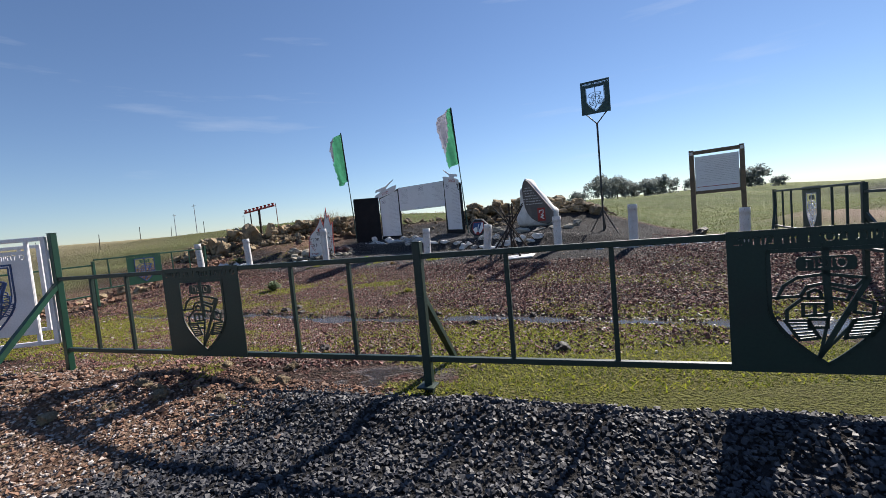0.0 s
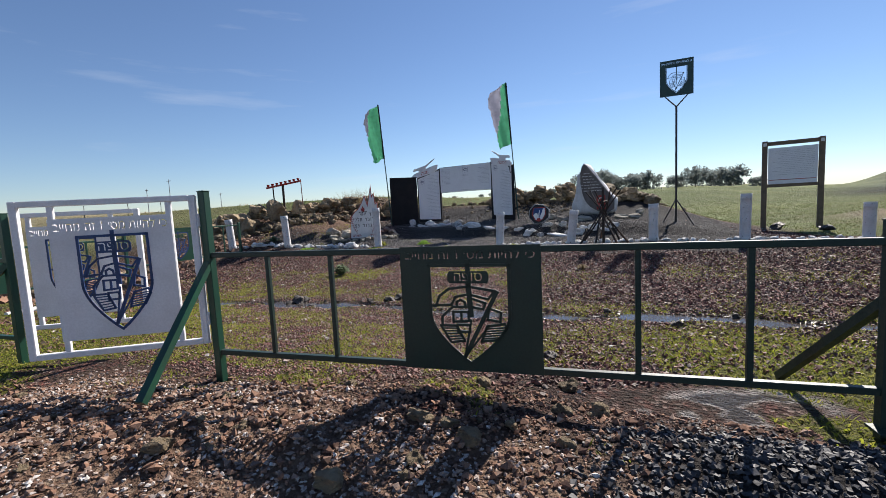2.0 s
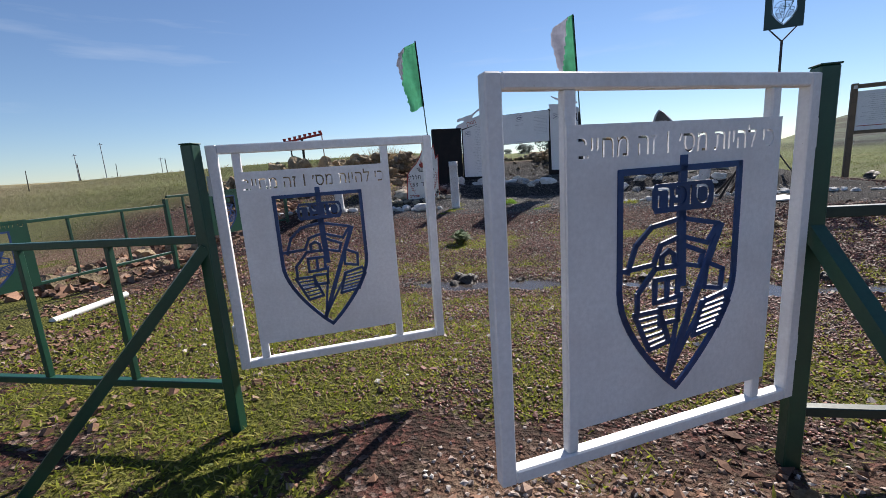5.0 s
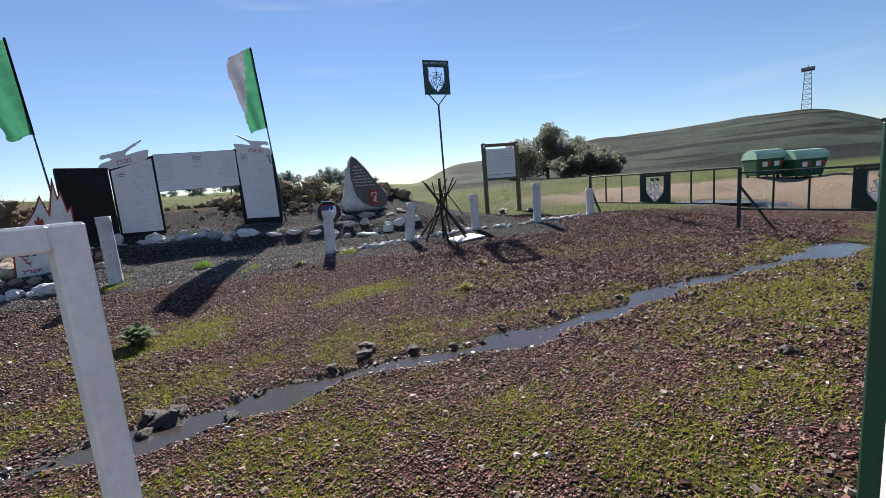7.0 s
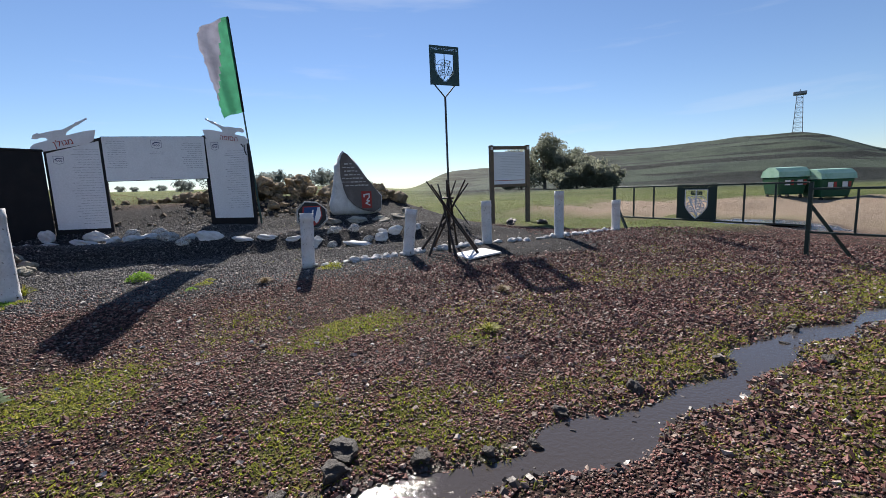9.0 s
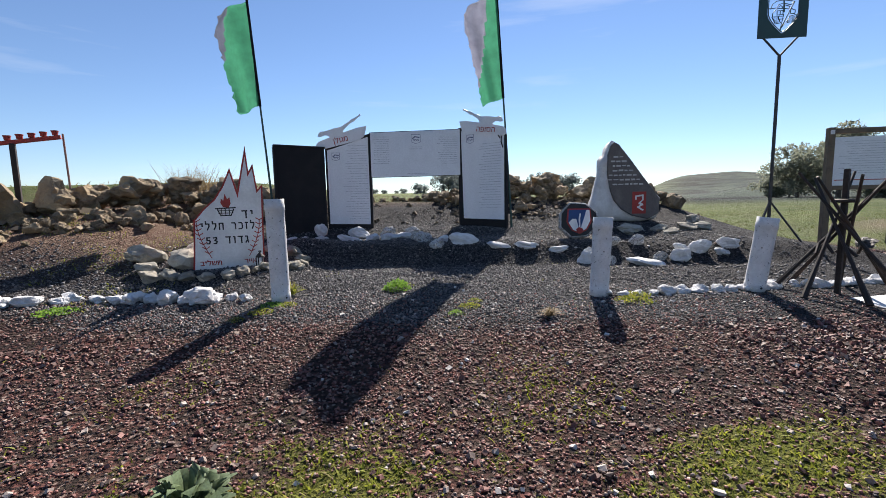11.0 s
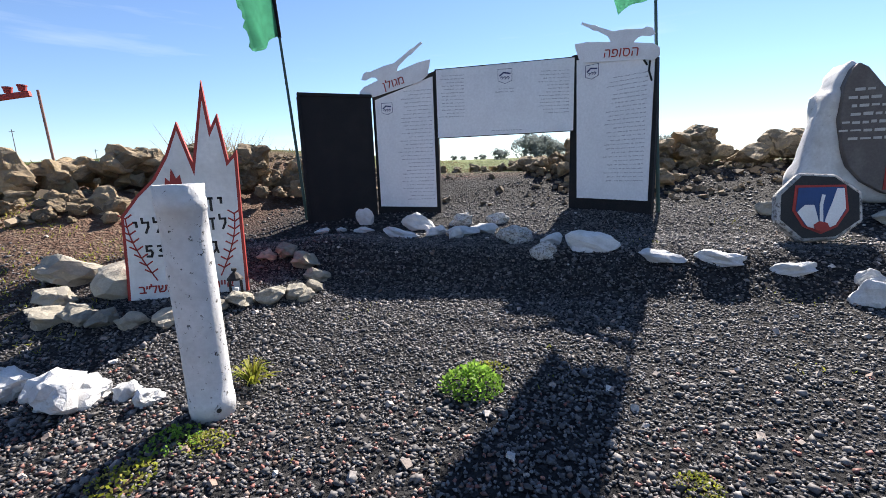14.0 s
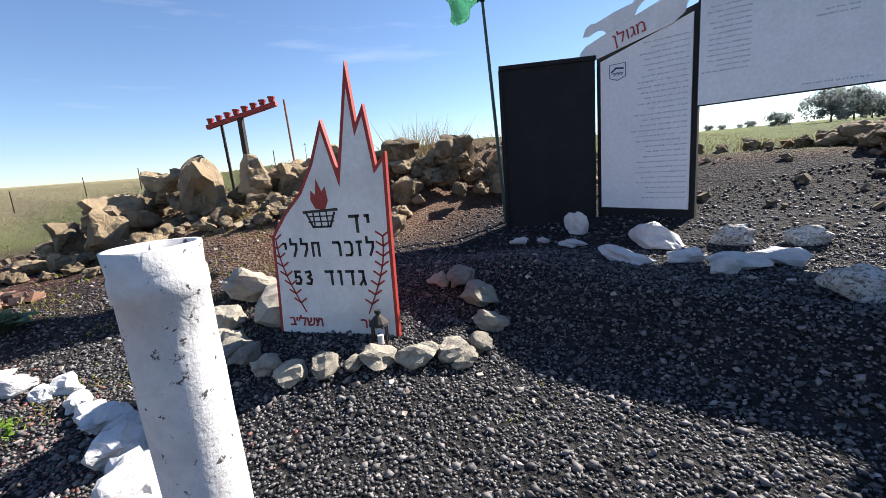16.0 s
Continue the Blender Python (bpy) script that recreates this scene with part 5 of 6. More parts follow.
# ---- flags ----
def flag(base, top, low, reach, seed, second, green=0.28, side_=-1):
    f = thing("flag", "faded green and mauve feather flag on a thin leaning pole", "flag", None, "feather flags")
    base, top = Vector(base), Vector(top)
    part("pole", rod(base, top, 0.024, 0.014), M_POLE, f)
    d = (top - base).normalized()
    cx = Vector((0.89, -0.45, 0)) * side_
    away = Vector((0.45, 0.89, 0))
    rnd = random.Random(seed)
    nu, nv = 12, 26
    grid = {}
    for j in range(nv + 1):
        t = j / nv
        w = reach * (0.8 + 0.22 * min(1, t * 8.0) - 0.44 * t)
        for i in range(nu + 1):
            s = i / nu
            fold = 0.07 * math.sin(s * 7.5 + 2.2 * t + seed) * s + 0.05 * math.sin(3 * t + 5 * s + seed)
            p = top - d * (0.02 + low * t) + cx * (w * s) + away * fold - Vector((0, 0, 0.3 * s * w + 0.1 * s * s * (1 - 0.7 * t)))
            if i == nu:
                p += Vector((rnd.uniform(-0.03, 0.03), 0, rnd.uniform(-0.03, 0.03)))
            grid[i, j] = p
    for name, mat_, keep in (("green_cloth", M_FLAGGREEN, lambda s, t: s < green + 0.75 * t * t + (green - 0.03) * t), ("faded_cloth", second, lambda s, t: s >= green + 0.75 * t * t + (green - 0.03) * t)):
        bm = bmesh.new()
        vs = {}
        for j in range(nv):
            for i in range(nu):
                if keep((i + 0.5) / nu, (j + 0.5) / nv):
                    q = []
                    for key in ((i, j), (i + 1, j), (i + 1, j + 1), (i, j + 1)):
                        if key not in vs:
                            vs[key] = bm.verts.new(grid[key])
                        q.append(vs[key])
                    bm.faces.new(q)
        bmesh.ops.solidify(bm, geom=bm.faces[:], thickness=0.003)
        part(name, bm, mat_, f, smooth=True)
    part("hem", rod(top - d * 0.02, top - d * (low + 0.02), 0.026, 0.028, 8), M_FLAGBLACK, f, "black pole sleeve")


flag((-3.86, 18.72, lift(-3.86, 18.72) - 0.05), (-4.14, 18.86, 5.62), 2.1, 0.8, 1, M_FLAGDARK, 0.58)
flag((0.86, 16.88, lift(0.86, 16.88) - 0.05), (0.6, 17.05, 5.78), 2.15, 0.74, 4, M_FLAGGREY)


# ---- crest sign on its tall pole, notice board, rifle stand ----
sg = thing("pole_sign", "square dark green crest sign on a tall thin steel pole", "sign", along((4.72, 14.37), (5.5, 13.95), 0.0))
part("pole", rod((0.44, 0.03, 0.3), (0.44, 0.03, 4.1), 0.03), M_STEEL, sg)
part("fork_arm", rod((0.44, 0.03, 4.1), (0.12, 0.03, 4.45), 0.018), M_STEEL, sg)
part("fork_arm", rod((0.44, 0.03, 4.1), (0.76, 0.03, 4.45), 0.018), M_STEEL, sg)
for a, c in ((-0.55, -0.35), (0.6, -0.35), (0.0, 0.6)):
    part("stay", rod((0.44, 0.03, 1.35), (0.44 + a, 0.03 + c, 0.3), 0.018), M_STEEL, sg)
c1 = [(0.44 + x, 5.26 + z) for x, z in shield(0.56, 0.76)]
part("sheet", cut_plate([(0, 4.42), (0.88, 4.42), (0.88, 5.46), (0, 5.46)], [c1], 0.008, "כי להיות מס׳ 1 זה מחייב", 0.085, 0.44, 5.37, 0.8), M_TEAL, sg, "sheet with a shield opening and cut-through words")
em = crest_art(0.55, 0.75, M_TEAL, sg, 0.004, 0.75)
em.matrix_basis = pose(0.44, 0, 5.26)

nb = thing("notice_board", "timber-framed notice board with a white printed sheet", "sign", along((8.4, 14.87), (9.66, 13.98), 0.0))
wn_ = 1.54
for x in (0.07, wn_ - 0.07):
    part("leg", box(x - 0.07, -0.06, 0.1, x + 0.07, 0.08, 3.03, 0.01), M_WOOD, nb)
    part("bolt_head", box(x - 0.045, -0.068, 2.87, x + 0.045, -0.06, 2.97, 0.003), M_PLATE, nb)
part("top_beam", box(0.14, -0.03, 2.88, wn_ - 0.14, 0.05, 3.0, 0.008), M_WOOD, nb)
part("lower_beam", box(0.14, -0.03, 1.56, wn_ - 0.14, 0.05, 1.66, 0.008), M_WOOD, nb)
part("sheet", box(0.16, -0.01, 1.66, wn_ - 0.16, 0.02, 2.8, 0.003), M_PANEL, nb)
name_lines(nb, [(0.24, wn_ - 0.24)], 1.92, 2.72, 14, 12, -0.012)
part("red_strip", box(0.2, -0.013, 1.78, wn_ - 0.2, -0.011, 1.8, 0), M_RED, nb)

rs = thing("rifle_stand", "pyramid of black steel rifle shapes leaning on a post", "sculpture", pose(1.66, 11.5, lift(1.66, 11.5)))
part("centre_post", box(-0.024, -0.024, -0.05, 0.024, 0.024, 1.36, 0.005), M_RUST, rs)
for i in range(7):
    a = 0.4 + i * math.pi / 3.5
    foot, tip = Vector((0.58 * math.cos(a), 0.58 * math.sin(a), 0.0)), Vector((-0.4 * math.cos(a + 0.3), -0.4 * math.sin(a + 0.3), 1.28 + 0.06 * (i % 2)))
    rf = part("rifle", rod(foot + (tip - foot) * 0.22, tip, 0.02, 0.014), M_RUST, rs)
    part("stock", rod(foot, foot + (tip - foot) * 0.24, 0.03, 0.022, 6), M_RUST, rf)
    mid = foot + (tip - foot) * 0.42
    part("magazine", rod(mid, mid + Vector((0.1 * math.cos(a + 1.2), 0.1 * math.sin(a + 1.2), -0.1)), 0.02, 0.016, 6), M_RUST, rf)
bm = lathe([(0.1, 0.0), (0.12, 0.01), (0.12, 0.03), (0.1, 0.04)], 16)
bmesh.ops.translate(bm, verts=bm.verts, vec=(0, 0, 1.0))
part("collar", bm, M_RUST, rs)
pl = part("white_slab", box(-0.36, -0.28, 0, 0.36, 0.28, 0.03, 0.006), M_PLATE)
pl.matrix_basis = pose(1.75, 10.95, lift(1.75, 10.95) + 0.0, 2, -3, -20)
tagged(pl, "flat white slab lying on the ground beside the rifle stand", "slab")

# ---- torch rack on the boulder bank ----
tr = thing("torch_rack", "red steel rack of cups on dark posts above the boulders", "rack", along((-8.84, 19.32), (-7.55, 19.42), 0.0))
part("beam", rod((-0.05, 0, 2.59), (1.3, 0, 2.83), 0.035, square=True), M_RED, tr, "red painted beam")
for i in range(8):
    x = 0.03 + i * 0.17
    z = 2.635 + 0.24 * x / 1.3
    bm = lathe([(0.045, 0), (0.052, 0.06), (0.06, 0.065), (0.06, 0.085), (0.042, 0.085)], 14)
    bmesh.ops.translate(bm, verts=bm.verts, vec=(x, 0, z))
    part("cup", bm, M_RED, tr)
part("post", box(0.56, -0.04, 1.2, 0.64, 0.04, 2.68, 0.006), M_RUST, tr, "dark steel post")
part("post", rod((0.22, 0.05, 1.2), (0.2, 0.03, 2.63), 0.025), M_RUST, tr, "dark steel post")
rd = part("marker_rod", rod((-7.58, 19.75, 1.0), (-7.6, 19.7, 2.93), 0.018), M_PINKROD)
tagged(rd, "thin upright reddish steel rod among the boulders", "rod")


# ---- bins by the track ----
def bin_(x, y, rz, lw):
    z = lift(x, y) - 0.07
    b_ = thing("waste_bin", "large green wheeled waste bin with a domed lid", "bin", pose(x, y, z, 0, 0, rz), "waste bins")
    bm = box(-lw / 2, -0.6, 0.18, lw / 2, 0.6, 1.0, 0.05)
    for v in bm.verts:
        if v.co.z < 0.5:
            v.co.x *= 0.86
            v.co.y *= 0.8
    part("body", bm, M_BIN, b_)
    prof = [(-0.64, 1.0), (-0.6, 1.25), (-0.35, 1.44), (0.1, 1.48), (0.5, 1.3), (0.64, 1.0)]
    bm = bmesh.new()
    f = bm.faces.new([bm.verts.new((-lw / 2 - 0.03, a, c)) for a, c in prof])
    e = bmesh.ops.extrude_face_region(bm, geom=[f])
    bmesh.ops.translate(bm, verts=[g for g in e["geom"] if isinstance(g, bmesh.types.BMVert)], vec=(lw + 0.06, 0, 0))
    bmesh.ops.recalc_face_normals(bm, faces=bm.faces)
    part("lid", bm, M_BINLID, b_, "pale sunlit green lid")
    for a in (-lw / 2 + 0.2, lw / 2 - 0.2):
        for c in (-0.42, 0.42):
            part("wheel", rod((a - 0.03, c, 0.09), (a + 0.03, c, 0.09), 0.09), M_TYRE, b_)
    for a in (-lw * 0.3, lw * 0.12):
        part("sticker", box(a, -0.615, 0.62, a + 0.24, -0.6, 0.86, 0), M_PLATE, b_, "pale sticker")
        part("sticker", box(a + 0.28, -0.615, 0.62, a + 0.4, -0.6, 0.86, 0), M_RED, b_, "red sticker")


bin_(22.0, 6.75, -54, 1.35)
bin_(22.5, 5.2, -50, 1.6)


# ---- lattice tower on the hill ----
tx, ty = -4 + 352 * math.sin(radians(90.4)), 7 + 352 * math.cos(radians(90.4))
tz = lift(tx, ty)
tw = thing("lattice_tower", "thin steel lattice tower with a platform on the hilltop", "tower", pose(tx, ty, tz) @ Matrix.Diagonal((0.78, 0.78, 1.0, 1)))
TH = 24.0
for a in (-1, 1):
    for c in (-1, 1):
        part("leg", rod((a * 3.2, c * 3.2, -1), (a * 1.8, c * 1.8, TH), 0.22), M_TOWER, tw)
for i in range(8):
    z0, z1 = TH * i / 8, TH * (i + 1) / 8
    r0, r1 = 3.2 - 1.4 * i / 8, 3.2 - 1.4 * (i + 1) / 8
    bm = bmesh.new()
    for p, q in (((-1, -1), (1, -1)), ((1, -1), (1, 1)), ((1, 1), (-1, 1)), ((-1, 1), (-1, -1))):
        rod((p[0] * r0, p[1] * r0, z0), (q[0] * r1, q[1] * r1, z1), 0.1, bm=bm, sides=5)
        rod((p[0] * r1, p[1] * r1, z1), (q[0] * r1, q[1] * r1, z1), 0.1, bm=bm, sides=5)
    part("lattice_stage", bm, M_TOWER, tw)
part("platform", box(-4.2, -4.2, TH - 1.2, 4.2, 4.2, TH + 0.4, 0.2), M_TOWER, tw)
part("aerial", rod((0, 0, TH), (0, 0, TH + 2), 0.3), M_TOWER, tw)


# ---- trees ----
def tree_parts(seed, h, crown_w, n, leaf, leaves=None, blob=(0.1, 0.2)):
    rnd = random.Random(seed)
    t = thing("tree", "dark evergreen tree with an uneven crown in the field", "tree", None, "field trees")
    bm = rod((0, 0, -0.3), (0.1 * h * 0.2, 0, h * 0.45), 0.035 * h, 0.018 * h, 8)
    limbs = []
    for i in range(6):
        a = i * 1.05 + rnd.uniform(-0.3, 0.3)
        z0 = h * rnd.uniform(0.22, 0.45)
        e = Vector((crown_w * 0.34 * math.cos(a), crown_w * 0.34 * math.sin(a), h * rnd.uniform(0.5, 0.85)))
        rod((0.02 * h * z0 / h, 0, z0), e, 0.014 * h, 0.005 * h, 6, bm)
        limbs.append(e)
    part("trunk", bm, M_BARK, t)
    verts, faces = [], []
    centres = []
    for e in limbs + [Vector((0, 0, h * 0.85)), Vector((0, 0, h * 0.6)), Vector((crown_w * 0.2, 0, h * 0.3)), Vector((-crown_w * 0.2, crown_w * 0.1, h * 0.28)), Vector((0, -crown_w * 0.2, h * 0.35))]:
        for _ in range(4):
            centres.append((e + Vector((rnd.gauss(0, crown_w * 0.12), rnd.gauss(0, crown_w * 0.12), rnd.gauss(0, h * 0.09))), rnd.uniform(*blob) * crown_w))
    for _ in range(n):
        c, r = rnd.choice(centres)
        d = Vector((rnd.gauss(0, 1), rnd.gauss(0, 1), rnd.gauss(0, 1))).normalized() * r * rnd.uniform(0.5, 1.0)
        p = c + d
        if p.z < h * 0.06:
            continue
        s = leaf * rnd.uniform(0.6, 1.4)
        a, b_ = Vector((rnd.gauss(0, 1), rnd.gauss(0, 1), rnd.gauss(0, 1))).normalized() * s, Vector((rnd.gauss(0, 1), rnd.gauss(0, 1), rnd.gauss(0, 1))).normalized() * s
        k = len(verts)
        verts += [p - a, p + b_ * 0.6, p + a, p - b_ * 0.6]
        faces.append((k, k + 1, k + 2, k + 3))
    me = bpy.data.meshes.new("crown")
    me.from_pydata([tuple(v) for v in verts], [], faces)
    part("crown", me, leaves or M_CROWN, t)
    return t


def at_bearing(az, r):
    return -4 + r * math.sin(radians(az)), 7 + r * math.cos(radians(az))


def plant_tree(src, az, r, s):
    x, y = at_bearing(az, r)
    return copy_thing(src, pose(x, y, lift(x, y) - 0.1, 0, 0, az * 7 % 360) @ Matrix.Diagonal((s, s, s, 1)))


tall = tree_parts(6, 9.6, 5.0, 6500, 0.2, blob=(0.15, 0.27))
x, y = at_bearing(64.6, 78)
tall.matrix_basis = pose(x, y, lift(x, y) - 0.1)
round_ = tree_parts(8, 6.4, 7.0, 6000, 0.2, blob=(0.1, 0.22))
x, y = at_bearing(68.6, 76)
round_.matrix_basis = pose(x, y, lift(x, y) - 0.1)
bush = tree_parts(12, 4.2, 6.0, 4200, 0.24)
x, y = at_bearing(71.0, 72)
bush.matrix_basis = pose(x, y, lift(x, y) - 0.1)
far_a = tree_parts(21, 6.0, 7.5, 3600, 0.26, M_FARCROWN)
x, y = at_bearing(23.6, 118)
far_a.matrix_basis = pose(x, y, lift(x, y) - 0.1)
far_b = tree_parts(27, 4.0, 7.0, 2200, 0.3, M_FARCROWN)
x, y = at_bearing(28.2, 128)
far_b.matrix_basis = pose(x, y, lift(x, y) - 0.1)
for src, az, r, s in ((round_, 66.6, 82, 1.15), (round_, 61.6, 84, 1.15), (bush, 60.0, 95, 0.9), (tall, 66.2, 86, 0.75), (round_, 70.0, 84, 0.85), (bush, 67.6, 70, 0.8), (bush, 72.6, 74, 0.7), (round_, 61.2, 100, 0.8),
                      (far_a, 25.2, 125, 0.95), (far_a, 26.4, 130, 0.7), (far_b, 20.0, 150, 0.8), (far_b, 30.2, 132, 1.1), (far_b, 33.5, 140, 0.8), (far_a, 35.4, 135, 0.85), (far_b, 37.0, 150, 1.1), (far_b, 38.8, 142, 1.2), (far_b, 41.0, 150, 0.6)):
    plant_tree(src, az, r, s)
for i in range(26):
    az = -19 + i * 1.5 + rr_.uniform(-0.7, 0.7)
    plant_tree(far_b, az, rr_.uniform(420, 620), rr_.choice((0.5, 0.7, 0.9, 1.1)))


# ---- far utility poles ----
for az, r, h in ((-30.0, 120, 8.6), (-32.2, 125, 6.6), (-24.6, 150, 6.0)):
    x, y = at_bearing(az, r)
    up_ = thing("utility_pole", "thin far utility pole with a short cross arm", "pole", pose(x, y, lift(x, y) - 0.3, 0, 0, az), "far utility poles")
    part("mast", rod((0, 0, 0), (0, 0, h), 0.1, 0.07, 8), M_TOWER, up_)
    part("cross_arm", rod((-0.8, 0, h - 0.4), (0.8, 0, h - 0.4), 0.06, 0.06, 6), M_TOWER, up_)


# ---- thin posts of an old wire fence in the field ----
for i, az in enumerate((-57, -51.4, -46.9, -41.3, -36.7, -33.1, -29.0)):
    x, y = at_bearing(az, 30 + 2 * (i % 3))
    z = lift(x, y)
    p = part("field_post", rod((x, y, z - 0.2), (x + 0.05 * (i % 2), y, z + 1.05), 0.025, 0.02, 6), M_RUST)
    tagged(p, "thin rusty post of an old field fence", "post", "old field posts")


# ---- loose gravel, pebbles and grass ----
rng = np.random.default_rng(7)
OCT = np.array([(1, 0, 0), (-1, 0, 0), (0, 1, 0), (0, -1, 0), (0, 0, 1), (0, 0, -1)], float)
OCT_F = np.array([(0, 2, 4), (2, 1, 4), (1, 3, 4), (3, 0, 4), (2, 0, 5), (1, 2, 5), (3, 1, 5), (0, 3, 5)])
CUBE = np.array([(a, b_, c) for a in (-1, 1) for b_ in (-1, 1) for c in (-1, 1)], float) * 0.72
CUBE_F = np.array([(0, 1, 3), (0, 3, 2), (4, 6, 7), (4, 7, 5), (0, 4, 5), (0, 5, 1), (2, 3, 7), (2, 7, 6), (0, 2, 6), (0, 6, 4), (1, 5, 7), (1, 7, 3)])


def turns(n):
    q = rng.normal(size=(n, 4))
    q /= np.linalg.norm(q, axis=1)[:, None]
    w, x, y, z = q.T
    return np.stack([1 - 2 * (y * y + z * z), 2 * (x * y - z * w), 2 * (x * z + y * w), 2 * (x * y + z * w), 1 - 2 * (x * x + z * z), 2 * (y * z - x * w), 2 * (x * z - y * w), 2 * (y * z + x * w), 1 - 2 * (x * x + y * y)], 1).reshape(n, 3, 3)


def scatter(name, label, category, material, x, y, size, base, faces, flat=0.75, sink=0.15, jitter=0.3, round_off=False):
    """Loose pieces strewn on the ground, joined in one mesh."""
    n, k = len(x), len(base)
    p = base[None] * (1 + jitter * rng.uniform(-1, 1, (n, k, 1))) + jitter * 0.4 * rng.uniform(-1, 1, (n, k, 3))
    p = p * np.stack([rng.uniform(0.8, 1.3, n), rng.uniform(0.7, 1.0, n), rng.uniform(0.5, 0.9, n)], 1)[:, None, :]
    p = np.einsum("nij,nkj->nki", turns(n), p) * size[:, None, None]
    p[:, :, 2] *= flat
    p[:, :, 0] += x[:, None]
    p[:, :, 1] += y[:, None]
    p[:, :, 2] += (land(x, y) + size * (flat * 0.6 - sink))[:, None]
    f = faces[None] + (np.arange(n) * k)[:, None, None]
    me = bpy.data.meshes.new(name)
    nv, nf = n * k, n * len(faces)
    me.vertices.add(nv)
    me.vertices.foreach_set("co", p.astype("f").ravel())
    me.loops.add(nf * 3)
    me.loops.foreach_set("vertex_index", f.astype("i").ravel())
    me.polygons.add(nf)
    me.polygons.foreach_set("loop_start", np.arange(0, nf * 3, 3, dtype="i"))
    me.polygons.foreach_set("use_smooth", np.full(nf, round_off))
    me.update(calc_edges=True)
    me.validate()
    return tagged(part(name, me, material), label, category, kind="stuff")


def strewn(n, x0, x1, y0, y1, chance):
    x, y = rng.uniform(x0, x1, n), rng.uniform(y0, y1, n)
    keep = rng.uniform(0, 1, n) < chance(x, y)
    return x[keep], y[keep]


def not_wet(x, y):
    return np.abs(y - puddle_mid(x)) > puddle_half(x) * 0.95


x, y = strewn(122000, -7.6, 1.6, 11.4, 17.6, lambda a, b_: black_cover(a, b_) * (uv(a, b_)[0] > -2) * np.clip(1.25 - 0.16 * np.hypot(a + 3.3, b_ - 14.0), 0.15, 1))
scatter("black_gravel", "loose black volcanic gravel around the memorial", "gravel", M_BLACKGRAVEL, x, y, rng.uniform(0.0075, 0.015, len(x)), OCT, OCT_F, round_off=True)
x, y = strewn(26000, -10, 4, 12, 19.5, lambda a, b_: black_cover(a, b_) * 0.6 * (uv(a, b_)[0] > -2))
scatter("black_gravel", "coarser black volcanic gravel on the mound", "gravel", M_BLACKGRAVEL, x, y, rng.uniform(0.012, 0.03, len(x)), OCT, OCT_F, round_off=True)
x, y = strewn(36000, -3.0, 3.4, 0.6, 3.9, lambda a, b_: black_cover(a, b_) * (b_ < 4.4) * np.clip(1.4 - 0.4 * np.abs(b_ - 3), 0.2, 1))
scatter("crushed_stone", "loose crushed dark basalt before the fence", "gravel", M_CRUSHED, x, y, rng.uniform(0.009, 0.019, len(x)), CUBE, CUBE_F, 0.85, jitter=0.42)
x, y = strewn(165000, -8.5, 6.5, 4.6, 13.6, lambda a, b_: (1 - black_cover(a, b_)) * (1.0 - 0.6 * grass_cover(a, b_)) * not_wet(a, b_) * np.clip(1.35 - 0.15 * np.hypot(a + 3.8, b_ - 8.0), 0.2, 1) * (uv(a, b_)[0] > -8.2))
scatter("red_gravel", "loose dark red scoria gravel across the yard", "gravel", M_REDGRAVEL, x, y, rng.uniform(0.008, 0.017, len(x)), OCT, OCT_F, round_off=True)
x, y = strewn(15000, -7.5, 6.5, 4.6, 13.8, lambda a, b_: (1 - black_cover(a, b_)) * (0.9 - 0.6 * grass_cover(a, b_)) * not_wet(a, b_) * (0.45 + 0.5 * nz(a, b_, 2.1, 9.0)) * (uv(a, b_)[0] > -8.2))
scatter("red_gravel", "coarser lumps of red and dark scoria in the yard", "gravel", M_REDLUMP, x, y, rng.uniform(0.013, 0.024, len(x)), CUBE, CUBE_F, 0.8, jitter=0.4)
x, y = strewn(42000, -6.2, 0.6, 5.0, 11.2, lambda a, b_: (1 - black_cover(a, b_)) * (1.0 - 0.5 * grass_cover(a, b_)) * not_wet(a, b_) * smooth(3.4, 1.6, np.hypot(a + 3.2, b_ - 7.4)))
scatter("red_gravel", "dense dark red scoria gravel beside the runnel", "gravel", M_REDLUMP, x, y, rng.uniform(0.008, 0.016, len(x)), OCT, OCT_F, round_off=True)
TET = np.array([(1, 1, 1), (1, -1, -1), (-1, 1, -1), (-1, -1, 1)], float) * 0.8
TET_F = np.array([(0, 1, 2), (0, 3, 1), (0, 2, 3), (1, 3, 2)])
x, y = strewn(80000, -9.5, 7.5, 4.4, 13.8, lambda a, b_: (1 - black_cover(a, b_)) * (0.95 - 0.5 * grass_cover(a, b_)) * not_wet(a, b_) * smooth(2.6, 4.0, np.hypot(a + 4.6 - 0.9 * np.clip((b_ - 8) / 3, -1, 1.5), np.maximum(np.abs(b_ - 8.2) - 3.2, 0))) * (uv(a, b_)[0] > -8.3))
scatter("red_gravel", "scoria lumps strewn across the outer yard", "gravel", M_REDLUMP, x, y, rng.uniform(0.012, 0.024, len(x)), TET, TET_F, 0.9, 0.1, 0.35)
x, y = strewn(3600, -8, 6, 4, 17.4, lambda a, b_: np.clip(1.2 - 0.12 * np.hypot(a + 3, b_ - 9), 0.1, 1) * not_wet(a, b_) * (uv(a, b_)[0] > -8))
scatter("pale_pebbles", "scattered pale pebbles on the gravel", "pebbles", M_PEBBLE, x, y, rng.uniform(0.010, 0.026, len(x)), CUBE, CUBE_F)
